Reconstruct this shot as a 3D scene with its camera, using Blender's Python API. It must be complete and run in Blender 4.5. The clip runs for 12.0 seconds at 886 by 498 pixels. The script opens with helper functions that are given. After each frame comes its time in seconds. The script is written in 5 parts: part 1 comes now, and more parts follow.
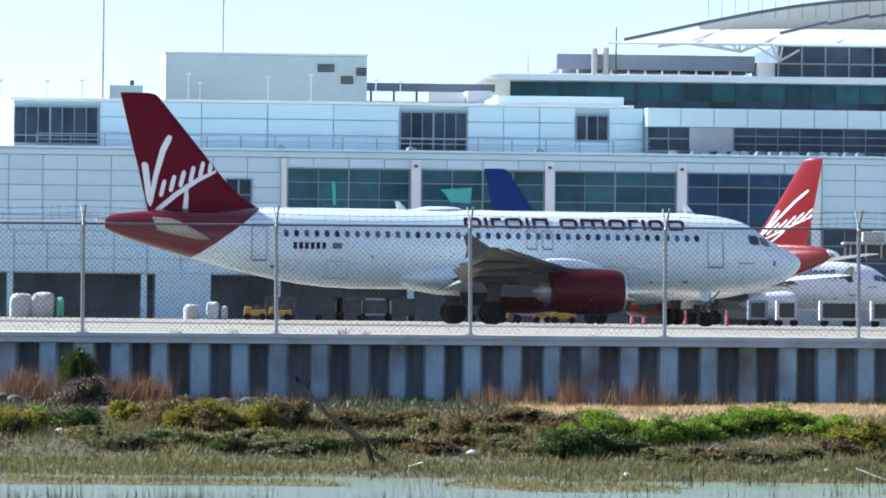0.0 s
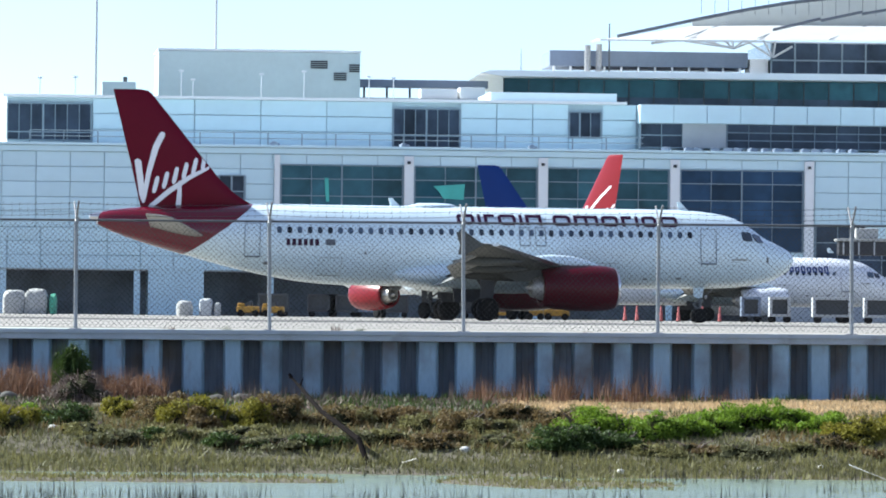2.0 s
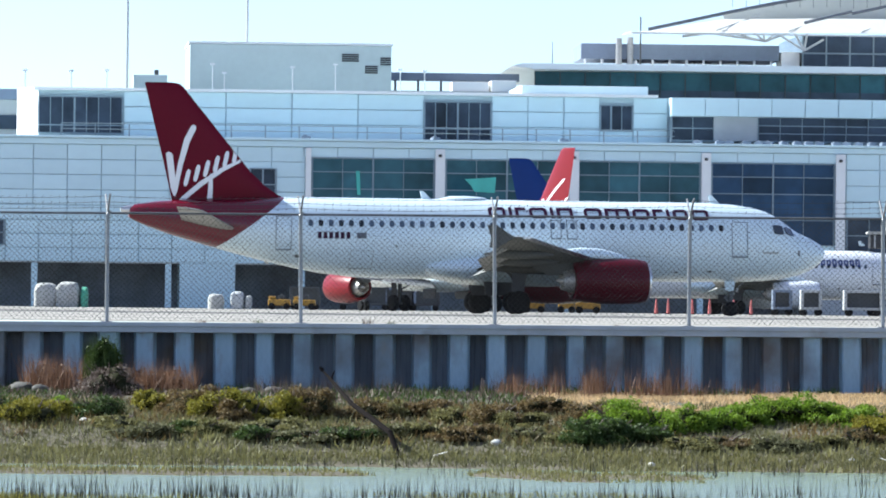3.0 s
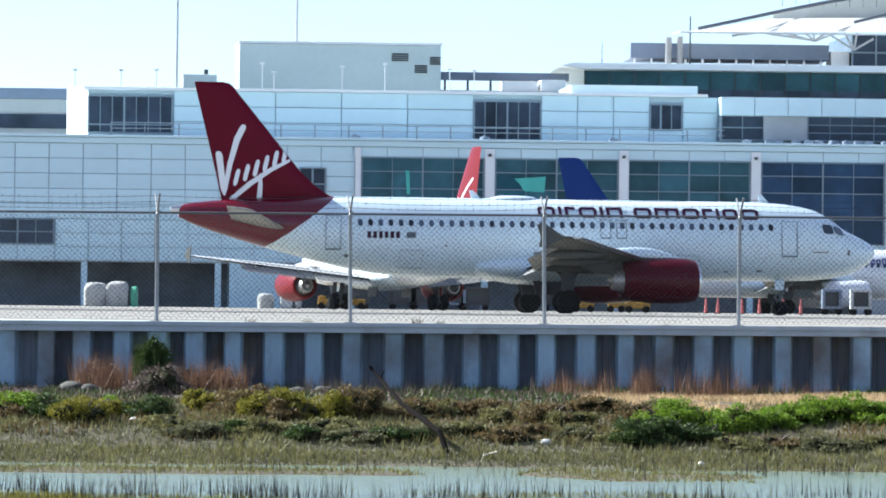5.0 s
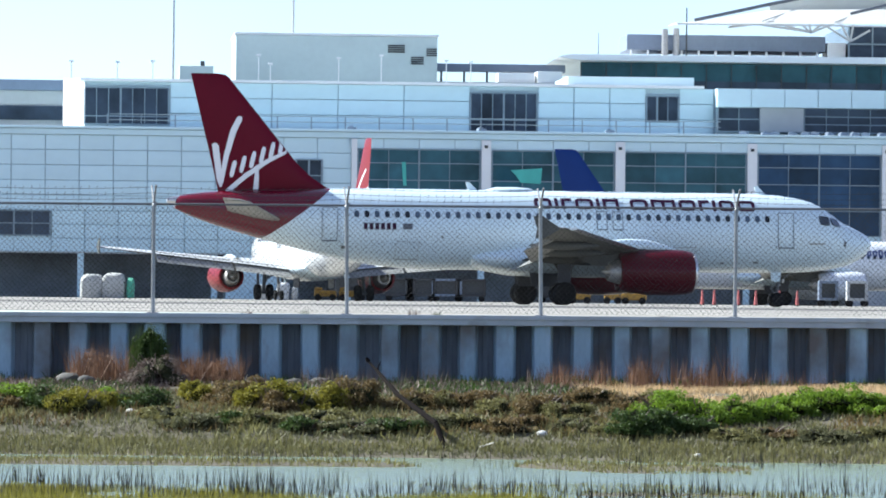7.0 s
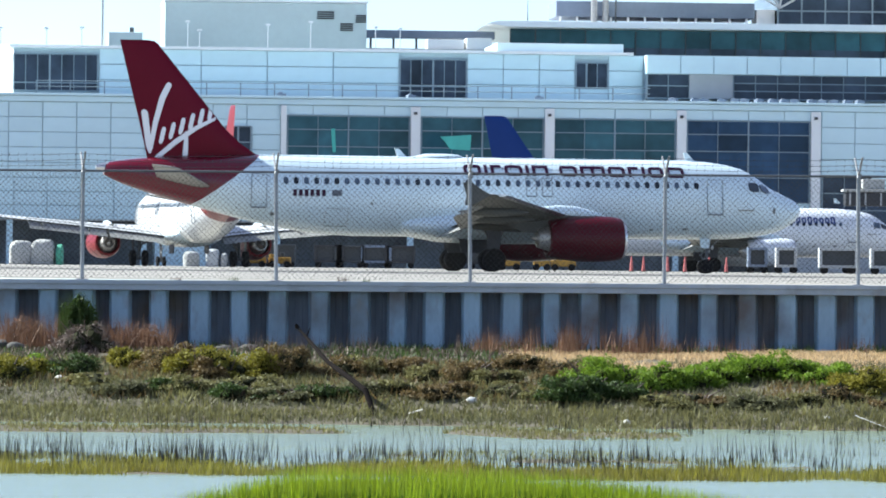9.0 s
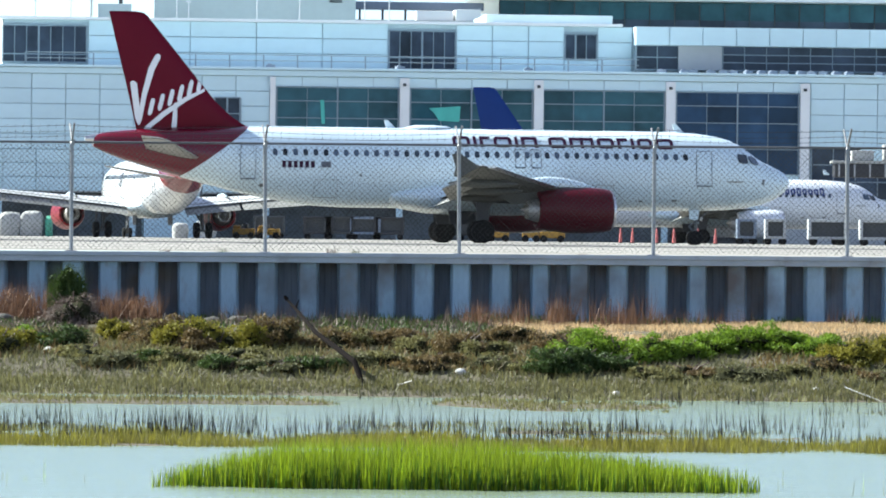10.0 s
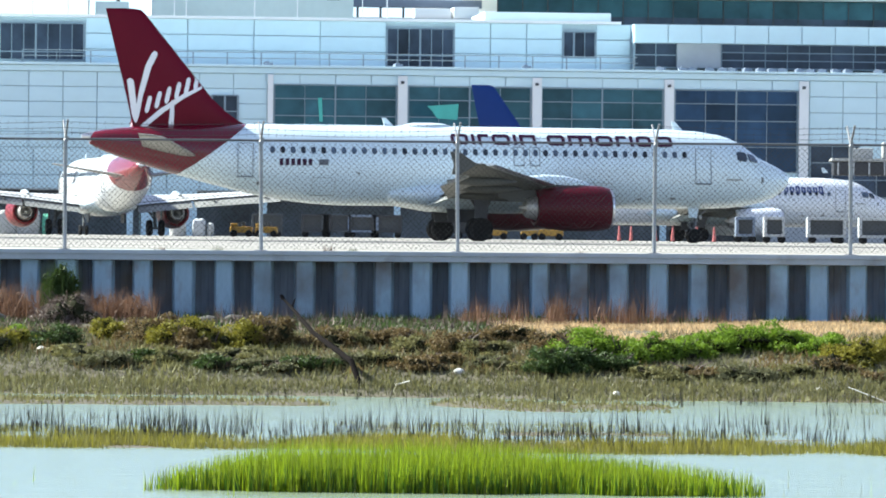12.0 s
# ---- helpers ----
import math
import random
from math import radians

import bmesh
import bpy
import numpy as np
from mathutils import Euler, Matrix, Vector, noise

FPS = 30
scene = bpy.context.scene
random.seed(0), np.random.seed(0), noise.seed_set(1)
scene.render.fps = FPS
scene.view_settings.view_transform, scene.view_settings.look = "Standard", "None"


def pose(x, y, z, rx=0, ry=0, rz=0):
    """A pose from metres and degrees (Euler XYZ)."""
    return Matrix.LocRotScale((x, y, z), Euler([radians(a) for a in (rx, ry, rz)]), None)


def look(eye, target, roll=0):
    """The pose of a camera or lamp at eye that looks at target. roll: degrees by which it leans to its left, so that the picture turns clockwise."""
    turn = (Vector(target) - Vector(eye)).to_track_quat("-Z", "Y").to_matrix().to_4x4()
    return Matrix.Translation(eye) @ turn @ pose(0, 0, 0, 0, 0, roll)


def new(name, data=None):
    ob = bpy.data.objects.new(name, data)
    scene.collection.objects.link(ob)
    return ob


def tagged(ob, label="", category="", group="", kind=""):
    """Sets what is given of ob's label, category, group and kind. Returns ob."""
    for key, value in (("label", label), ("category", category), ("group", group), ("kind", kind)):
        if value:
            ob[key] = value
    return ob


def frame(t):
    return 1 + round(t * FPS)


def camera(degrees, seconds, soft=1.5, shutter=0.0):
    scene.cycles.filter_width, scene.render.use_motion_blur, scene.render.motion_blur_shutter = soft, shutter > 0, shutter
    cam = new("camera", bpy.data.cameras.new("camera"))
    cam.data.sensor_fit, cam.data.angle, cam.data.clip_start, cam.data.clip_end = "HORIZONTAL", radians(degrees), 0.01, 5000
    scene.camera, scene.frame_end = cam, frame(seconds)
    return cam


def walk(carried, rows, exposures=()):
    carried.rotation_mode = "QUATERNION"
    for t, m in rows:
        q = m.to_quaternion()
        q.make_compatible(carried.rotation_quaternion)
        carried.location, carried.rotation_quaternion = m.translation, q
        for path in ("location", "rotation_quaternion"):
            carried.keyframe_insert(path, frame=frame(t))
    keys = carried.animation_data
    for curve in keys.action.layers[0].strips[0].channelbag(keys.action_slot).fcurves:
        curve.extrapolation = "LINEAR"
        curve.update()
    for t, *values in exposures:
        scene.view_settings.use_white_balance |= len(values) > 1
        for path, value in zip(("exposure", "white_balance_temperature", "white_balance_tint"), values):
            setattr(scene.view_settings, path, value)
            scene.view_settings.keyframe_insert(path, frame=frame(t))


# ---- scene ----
# The camera stands on the near shore and only turns; z = 0 is the taxiway.
EYE = (0.0, 0.0, 0.27)


def aim(left, up, ahead=0.0):
    """The camera turned left and up by degrees, with a slight lean."""
    a, e = radians(left), radians(up)
    eye = Vector(EYE) + Vector((0, ahead, 0))
    way = Vector((-math.sin(a) * math.cos(e), math.cos(a) * math.cos(e), math.sin(e)))
    return look(eye, eye + way * 100, 0.65)


PATH = [(0.0, 0.0, 0.6303), (0.5, 0.0, 0.6773), (1.0, -0.0235, 0.6776), (1.5, -0.0588, 0.6429), (2.0, -0.0629, 0.5998),
        (2.5, 0.0, 0.5678), (3.0, 0.2192, 0.5342), (3.5, 0.6737, 0.4502), (3.7, 0.731, 0.437), (5.3, 0.639, 0.533),
        (5.5, 0.6185, 0.5138), (6.0, 0.595, 0.5059), (6.5, 0.6346, 0.4589), (6.7, 0.648, 0.453), (8.3, 0.304, 0.431),
        (8.5, 0.219, 0.4165), (9.0, -0.0082, 0.1525), (9.5, -0.1489, -0.0024), (10.0, -0.11, -0.1047),
        (10.5, -0.0547, -0.1135), (11.0, -0.0159, -0.1057), (11.5, -0.0471, -0.1015)]
cam = camera(8.008, 12.0, soft=1.85)
walk(cam, [(t, aim(a, e)) for t, a, e in PATH] + [(12.0, aim(-0.128, -0.122, 1.25))], [(0, 1.34, 5880, 4), (8.3, 1.34, 5880, 4), (9.5, 1.42, 6020, 2), (10.5, 1.55, 6120, 1), (11, 1.61, 6120, 1), (12, 1.64, 6120, 1)])

# ---- light: a clear sky, the sun high and to the side, a little behind the terminal ----
SUN_UP, SUN_WAY = 38.0, Vector((-0.95, 0.31, 0)).normalized()
world = bpy.data.worlds.new("sky")
scene.world = world
world.use_nodes = True
wt = world.node_tree
sky = wt.nodes.new("ShaderNodeTexSky")
sky.sky_type, sky.sun_disc = "NISHITA", False
sky.sun_elevation, sky.sun_rotation = radians(SUN_UP), math.atan2(SUN_WAY.x, SUN_WAY.y)
sky.air_density, sky.dust_density, sky.ozone_density = 0.55, 0.1, 1.6
back = wt.nodes["Background"]
back.inputs["Strength"].default_value = 0.122
# a thin, uneven veil of high cloud over the whole sky
veil_at, veil_noise, veil_amount, veil = (wt.nodes.new(k) for k in ("ShaderNodeTexCoord", "ShaderNodeTexNoise", "ShaderNodeMapRange", "ShaderNodeMix"))
veil_noise.inputs["Scale"].default_value, veil_noise.inputs["Detail"].default_value = 6.0, 5
veil_amount.inputs["From Min"].default_value, veil_amount.inputs["From Max"].default_value = 0.3, 0.7
veil_amount.inputs["To Min"].default_value, veil_amount.inputs["To Max"].default_value = 0.33, 0.53
veil.data_type = "RGBA"
veil.inputs[7].default_value = (1.62, 1.5, 1.95, 1)
wt.links.new(veil_at.outputs["Generated"], veil_noise.inputs["Vector"])
wt.links.new(veil_noise.outputs["Fac"], veil_amount.inputs["Value"])
wt.links.new(veil_amount.outputs["Result"], veil.inputs["Factor"])
wt.links.new(sky.outputs["Color"], veil.inputs[6])
wt.links.new(veil.outputs[2], back.inputs["Color"])
sun_data = bpy.data.lights.new("sun", "SUN")
sun_data.energy, sun_data.angle, sun_data.color = 5.0, radians(0.53), (1.0, 0.955, 0.88)
sun = new("sun", sun_data)
sun.matrix_world = look((0, 0, 200), Vector((0, 0, 200)) - SUN_WAY * math.cos(radians(SUN_UP)) * 100 - Vector((0, 0, 100 * math.sin(radians(SUN_UP)))))


# ---- materials ----
def mat(name, colour, rough=0.6, metal=0.0, vary=0.12, scale=3.0, fine=40.0, bump=0.15, tint=None, spec=0.5, by_object=0.0,
        by_island=0.0, coat=0.0, stretch=(1, 1, 1)):
    """A surface with variation at two scales, fine relief and, if wanted, variation from piece to piece."""
    m = bpy.data.materials.new(name)
    m.use_nodes = True
    nt = m.node_tree
    n, l = nt.nodes, nt.links
    b = n["Principled BSDF"]
    b.inputs["Roughness"].default_value, b.inputs["Metallic"].default_value = rough, metal
    b.inputs["Specular IOR Level"].default_value, b.inputs["Coat Weight"].default_value = spec, coat
    co = n.new("ShaderNodeTexCoord")
    mp = n.new("ShaderNodeMapping")
    mp.inputs["Scale"].default_value = stretch
    l.new(co.outputs["Object"], mp.inputs["Vector"])
    big, small = n.new("ShaderNodeTexNoise"), n.new("ShaderNodeTexNoise")
    big.inputs["Scale"].default_value, small.inputs["Scale"].default_value = scale, fine
    big.inputs["Detail"].default_value, small.inputs["Detail"].default_value = 5, 3
    l.new(mp.outputs["Vector"], big.inputs["Vector"])
    l.new(mp.outputs["Vector"], small.inputs["Vector"])
    add = n.new("ShaderNodeMath")
    add.operation = "MULTIPLY_ADD"
    add.inputs[1].default_value = 0.35
    l.new(small.outputs["Fac"], add.inputs[0])
    l.new(big.outputs["Fac"], add.inputs[2])
    ramp = n.new("ShaderNodeMapRange")
    ramp.inputs["From Min"].default_value, ramp.inputs["From Max"].default_value = 0.42, 0.95
    l.new(add.outputs[0], ramp.inputs["Value"])
    mix = n.new("ShaderNodeMix")
    mix.data_type = "RGBA"
    c = Vector(colour)
    other = Vector(tint) if tint else c * (1 - 2.2 * vary)
    mix.inputs[6].default_value = (*(c * (1 + vary * 0.5)), 1)
    mix.inputs[7].default_value = (*other, 1)
    l.new(ramp.outputs["Result"], mix.inputs["Factor"])
    out = mix.outputs[2]
    for amount, kind in ((by_object, "o"), (by_island, "i")):
        if amount:
            src = n.new("ShaderNodeObjectInfo").outputs["Random"] if kind == "o" else n.new("ShaderNodeNewGeometry").outputs["Random Per Island"]
            mr = n.new("ShaderNodeMapRange")
            mr.inputs["To Min"].default_value, mr.inputs["To Max"].default_value = 1 - amount, 1 + amount
            l.new(src, mr.inputs["Value"])
            mul = n.new("ShaderNodeMix")
            mul.data_type, mul.blend_type = "RGBA", "MULTIPLY"
            mul.inputs["Factor"].default_value = 1
            l.new(out, mul.inputs[6])
            l.new(mr.outputs["Result"], mul.inputs[7])
            out = mul.outputs[2]
    l.new(out, b.inputs["Base Color"])
    if bump:
        bp = n.new("ShaderNodeBump")
        bp.inputs["Strength"].default_value, bp.inputs["Distance"].default_value = bump, 0.02
        l.new(small.outputs["Fac"], bp.inputs["Height"])
        l.new(bp.outputs["Normal"], b.inputs["Normal"])
    return m


def paint_split(m, colour, a, c, limit):
    """Adds a second paint colour where a * x + c * z of the thing's own space is under the limit."""
    nt = m.node_tree
    n, l = nt.nodes, nt.links
    b = n["Principled BSDF"]
    old = b.inputs["Base Color"].links[0].from_socket
    co = n.new("ShaderNodeTexCoord")
    dot = n.new("ShaderNodeVectorMath")
    dot.operation = "DOT_PRODUCT"
    dot.inputs[1].default_value = (a, 0, c)
    l.new(co.outputs["Object"], dot.inputs[0])
    less = n.new("ShaderNodeMath")
    less.operation = "LESS_THAN"
    less.inputs[1].default_value = limit
    l.new(dot.outputs["Value"], less.inputs[0])
    mix = n.new("ShaderNodeMix")
    mix.data_type = "RGBA"
    l.new(less.outputs[0], mix.inputs["Factor"])
    l.new(old, mix.inputs[6])
    mix.inputs[7].default_value = (*colour, 1)
    l.new(mix.outputs[2], b.inputs["Base Color"])
    return m


RED = (0.112, 0.002, 0.013)
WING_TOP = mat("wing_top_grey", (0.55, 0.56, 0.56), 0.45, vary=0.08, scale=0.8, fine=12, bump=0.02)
NOZZLE = mat("nozzle_titanium", (0.50, 0.48, 0.45), 0.4, 0.5, vary=0.1, scale=3, bump=0.02)
FLAP_GREY = mat("flap_grey", (0.26, 0.26, 0.245), 0.6, vary=0.12, scale=0.8, fine=12, bump=0.02, spec=0.2)
WHITE_PAINT = mat("white_paint", (0.63, 0.73, 0.77), 0.28, vary=0.03, scale=0.6, fine=9, bump=0.0, coat=0.3)
# the livery's red again, brightened for the sunlit taxiing airliner
BRIGHT_RED = (0.19, 0.008, 0.013)
HULL = paint_split(mat("hull_paint", (0.63, 0.735, 0.775), 0.26, vary=0.03, scale=0.6, fine=9, bump=0.0, spec=0.4, coat=0.3), RED, 1.0, -1.39, -19.5)
# sunlit copies of the hull and red paints, for the taxiing airliner
HULL_FRESH = paint_split(mat("hull_paint_fresh", (0.76, 0.78, 0.79), 0.25, vary=0.03, scale=0.6, fine=9, bump=0.0, spec=0.5, coat=0.4), BRIGHT_RED, 1.0, -1.39, -19.5)
FRESH_RED = mat("fresh_red_paint", BRIGHT_RED, 0.35, vary=0.06, scale=0.7, fine=9, bump=0.0, spec=0.2)
HULL_BLUE = mat("hull_white_grey", (0.74, 0.76, 0.79), 0.32, vary=0.03, scale=0.6, fine=9, bump=0.0, coat=0.2)
RED_PAINT = mat("red_paint", RED, 0.35, vary=0.06, scale=0.7, fine=9, bump=0.0, spec=0.12)
# the livery's red with the wing's shadow on the engines darkened in
ENGINE_RED = mat("engine_red", (0.07, 0.002, 0.009), 0.3, vary=0.08, scale=0.9, fine=9, bump=0.0, spec=0.15)
BLUE_PAINT = mat("blue_paint", (0.007, 0.032, 0.165), 0.4, vary=0.06, scale=0.7, fine=9, bump=0.0, spec=0.2)
# light grey wing paint with the underside's shade darkened into it
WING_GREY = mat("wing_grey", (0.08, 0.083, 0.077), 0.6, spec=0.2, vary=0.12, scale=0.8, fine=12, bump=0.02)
STAB_GREY = mat("stabiliser_grey", (0.24, 0.24, 0.225), 0.5, vary=0.08, scale=0.8, fine=12, bump=0.02)
BARE_METAL = mat("bare_metal", (0.62, 0.62, 0.63), 0.3, 0.9, vary=0.06, scale=2, bump=0.02)
DARK_METAL = mat("dark_metal", (0.05, 0.05, 0.055), 0.5, 0.5, vary=0.1, scale=3, bump=0.02)
STEEL_DARK_GEAR = mat("gear_hose", (0.02, 0.02, 0.022), 0.7, vary=0.1, bump=0.0)
GEAR_GREY = mat("gear_grey", (0.13, 0.135, 0.14), 0.5, 0.2, vary=0.1, scale=3, bump=0.02)
# flat teal that imitates greenish indoor light in the windows
TEAL_SIGN = mat("teal_panel", (0.10, 0.50, 0.42), 0.5, vary=0.15, scale=0.6, bump=0.0)
BEAM_DARK = mat("beam_dark", (0.09, 0.10, 0.12), 0.6, vary=0.1, bump=0.0)
TYRE = mat("tyre_rubber", (0.010, 0.010, 0.011), 0.9, spec=0.15, vary=0.12, scale=6, bump=0.1)
PANE_DARK = mat("cabin_window", (0.05, 0.07, 0.10), 0.12, vary=0.1, bump=0.0, by_object=0.9)
SEAM = mat("door_seam", (0.10, 0.11, 0.13), 0.6, vary=0.05, bump=0.0)
PURPLE = mat("title_purple", (0.035, 0.006, 0.03), 0.5, spec=0.15, vary=0.04, bump=0.0)
LOGO_WHITE = mat("logo_white", (0.8, 0.8, 0.8), 0.35, vary=0.02, bump=0.0)
NAVY = mat("title_navy", (0.03, 0.06, 0.22), 0.4, vary=0.04, bump=0.0)
CONCRETE = mat("taxiway_concrete", (0.37, 0.345, 0.30), 0.9, vary=0.34, scale=0.3, fine=5, bump=0.1, stretch=(0.25, 1, 1))
CAP = mat("cap_concrete", (0.44, 0.47, 0.50), 0.85, vary=0.1, scale=1.2, fine=25, bump=0.2)
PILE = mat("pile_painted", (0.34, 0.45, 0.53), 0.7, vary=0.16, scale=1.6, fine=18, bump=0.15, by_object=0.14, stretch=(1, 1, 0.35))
# inner sheets: the recess's shade and the weathering both darken this colour
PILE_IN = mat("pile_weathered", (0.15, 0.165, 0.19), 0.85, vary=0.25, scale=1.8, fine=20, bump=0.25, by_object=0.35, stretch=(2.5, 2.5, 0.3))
GALV = mat("galvanised_steel", (0.33, 0.33, 0.33), 0.5, 0.4, vary=0.12, scale=5, fine=40, bump=0.05)
MUD = mat("marsh_mud", (0.085, 0.07, 0.045), 0.9, vary=0.25, scale=0.9, fine=12, bump=0.5, tint=(0.085, 0.075, 0.048))
WIRE = mat("weathered_wire", (0.04, 0.04, 0.04), 0.9, 0.0, spec=0.1, vary=0.1, scale=5, bump=0.0)
DRIFT = mat("dark_driftwood", (0.010, 0.007, 0.006), 0.95, spec=0.1, vary=0.2, scale=8, bump=0.3)
PANEL = mat("white_cladding", (0.60, 0.755, 0.80), 0.45, vary=0.05, scale=0.12, fine=1.2, bump=0.0, by_object=0.035)
PANEL_BACK = mat("cladding_joint", (0.46, 0.58, 0.63), 0.7, vary=0.08, scale=0.4, fine=4, bump=0.0)
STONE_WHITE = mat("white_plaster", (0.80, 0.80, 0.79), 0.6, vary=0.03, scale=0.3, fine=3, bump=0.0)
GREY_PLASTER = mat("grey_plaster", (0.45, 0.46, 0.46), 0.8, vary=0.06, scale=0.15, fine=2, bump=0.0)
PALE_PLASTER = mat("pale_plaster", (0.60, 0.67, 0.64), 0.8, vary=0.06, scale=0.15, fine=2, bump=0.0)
GLASS_TEAL = mat("tinted_glass", (0.05, 0.135, 0.17), 0.05, spec=0.12, vary=0.3, scale=0.18, fine=0.9, bump=0.0, by_object=0.35)
GLASS_NAVY = mat("navy_glass", (0.028, 0.065, 0.13), 0.05, spec=0.12, vary=0.3, scale=0.18, fine=0.9, bump=0.0, by_object=0.35)
GLASS_DARK = mat("dark_glass", (0.055, 0.075, 0.11), 0.06, spec=0.12, vary=0.3, scale=0.2, fine=1.0, bump=0.0, by_object=0.3)
MULLION = mat("mullion", (0.22, 0.28, 0.32), 0.5, vary=0.06, scale=1, bump=0.0)
# the undercroft's shade and bluish haze are put into this wall colour
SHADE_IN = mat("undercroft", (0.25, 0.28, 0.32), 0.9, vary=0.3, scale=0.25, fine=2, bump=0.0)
ROOF_SLATE = mat("roof_grey_blue", (0.18, 0.22, 0.29), 0.7, vary=0.1, scale=0.3, fine=3, bump=0.0)
MEMBRANE = mat("roof_membrane", (0.82, 0.82, 0.80), 0.6, vary=0.03, scale=0.2, fine=2, bump=0.0)
STEEL_DARK = mat("dark_steel", (0.06, 0.065, 0.07), 0.55, 0.3, vary=0.1, bump=0.0)
CONE_ORANGE = mat("cone_orange", (0.5, 0.13, 0.12), 0.6, vary=0.08, bump=0.0)
YELLOW = mat("ground_gear_yellow", (0.42, 0.23, 0.025), 0.55, vary=0.15, scale=3, bump=0.02)
DUSTY = mat("dusty_white", (0.40, 0.40, 0.38), 0.8, vary=0.15, scale=1.0, fine=6, bump=0.1)
GREEN_PLASTIC = mat("green_plastic", (0.08, 0.34, 0.22), 0.6, vary=0.1, bump=0.0)


def stain(m, colour, scale, low, high, stretch=(1, 1, 1)):
    """Lays irregular stains over a surface, placed in the world so that they run on from piece to piece."""
    n, l = m.node_tree.nodes, m.node_tree.links
    b = n["Principled BSDF"]
    old = b.inputs["Base Color"].links[0].from_socket
    geo, mp, no, mr, mix = (n.new(k) for k in ("ShaderNodeNewGeometry", "ShaderNodeMapping", "ShaderNodeTexNoise", "ShaderNodeMapRange", "ShaderNodeMix"))
    mp.inputs["Scale"].default_value = stretch
    no.inputs["Scale"].default_value, no.inputs["Detail"].default_value = scale, 6
    mr.inputs["From Min"].default_value, mr.inputs["From Max"].default_value = low, high
    mix.data_type = "RGBA"
    l.new(geo.outputs["Position"], mp.inputs["Vector"])
    l.new(mp.outputs["Vector"], no.inputs["Vector"])
    l.new(no.outputs["Fac"], mr.inputs["Value"])
    l.new(mr.outputs["Result"], mix.inputs["Factor"])
    l.new(old, mix.inputs[6])
    mix.inputs[7].default_value = (*colour, 1)
    l.new(mix.outputs[2], b.inputs["Base Color"])
    return m


stain(PILE, (0.12, 0.105, 0.095), 0.5, 0.52, 0.66)
stain(PILE, (0.20, 0.18, 0.16), 3.0, 0.58, 0.75, (1, 1, 0.5))
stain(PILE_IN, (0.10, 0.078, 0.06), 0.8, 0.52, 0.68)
stain(CAP, (0.22, 0.21, 0.20), 1.5, 0.56, 0.75)
stain(CONCRETE, (0.16, 0.145, 0.125), 1.0, 0.52, 0.72, (0.08, 0.03, 1))
RAIL_GREY = mat("dull_rail_steel", (0.12, 0.125, 0.13), 0.6, 0.2, vary=0.12, scale=5, fine=40, bump=0.05)
ASPHALT = mat("asphalt_strip", (0.075, 0.07, 0.065), 0.9, vary=0.25, scale=0.4, fine=5, bump=0.1)


# ---- building blocks ----
def part(name, bm, material, parent=None, label="", smooth=False, at=None):
    """Links a bmesh as one mesh object under a thing or a part."""
    me = bpy.data.meshes.new(name)
    bm.to_mesh(me)
    bm.free()
    me.materials.append(material)
    if smooth:
        me.shade_smooth()
        me.set_sharp_from_angle(angle=radians(40))
    ob = new(name, me)
    if at is not None:
        ob.matrix_basis = at
    ob.parent = parent
    return tagged(ob, label) if label else ob


def again(ob, at, parent=None):
    """Another object on the same mesh, at another place."""
    o = new(ob.name.split(".")[0], ob.data)
    o.matrix_basis = at
    o.parent = parent if parent is not None else ob.parent
    return o


def thing(name, label, category, at=None, group="", kind=""):
    e = new(name)
    e.empty_display_size = 0.2
    if at is not None:
        e.matrix_basis = at
    return tagged(e, label, category, group, kind)


def box(x0, x1, y0, y1, z0, z1, bevel=0.0, bm=None):
    bm = bm or bmesh.new()
    made = bmesh.ops.create_cube(bm, size=1.0, matrix=Matrix.Translation(((x0 + x1) / 2, (y0 + y1) / 2, (z0 + z1) / 2))
                                 @ Matrix.Diagonal((x1 - x0, y1 - y0, z1 - z0, 1)))
    if bevel:
        edges = list({e for v in made["verts"] for e in v.link_edges})
        bmesh.ops.bevel(bm, geom=edges, offset=bevel, segments=2, affect="EDGES", profile=0.5)
    return bm


def rod(p, q, r0, r1=None, sides=8, bm=None):
    """A tapered round bar from p to q."""
    bm = bm or bmesh.new()
    p, q = Vector(p), Vector(q)
    d = q - p
    m = Matrix.Translation((p + q) / 2) @ d.to_track_quat("Z", "Y").to_matrix().to_4x4()
    bmesh.ops.create_cone(bm, cap_ends=True, segments=sides, radius1=r0, radius2=r0 if r1 is None else r1, depth=d.length, matrix=m)
    return bm


def loft(rings, closed=True, caps=True, bm=None):
    """A skin over rings of points, each ring with as many points."""
    bm = bm or bmesh.new()
    vs = [[bm.verts.new(p) for p in ring] for ring in rings]
    k = len(vs[0])
    for a, b in zip(vs, vs[1:]):
        for i in range(k if closed else k - 1):
            j = (i + 1) % k
            bm.faces.new((a[i], a[j], b[j], b[i]))
    if caps:
        bm.faces.new(list(reversed(vs[0])))
        bm.faces.new(vs[-1])
    bmesh.ops.recalc_face_normals(bm, faces=bm.faces)
    return bm


def lathe(profile, sides=32, axis=(0, 0)):
    """A body of revolution along x: rows of (x, radius); axis: (y, z)."""
    return loft([[(x, axis[0] + r * math.cos(2 * math.pi * i / sides), axis[1] + r * math.sin(2 * math.pi * i / sides)) for i in range(sides)]
                 for x, r in profile])


def prism(points, y0, y1, bm=None):
    """A flat outline in x and z, with depth from y0 to y1."""
    return loft([[(x, y, z) for x, z in points] for y in (y0, y1)], bm=bm)


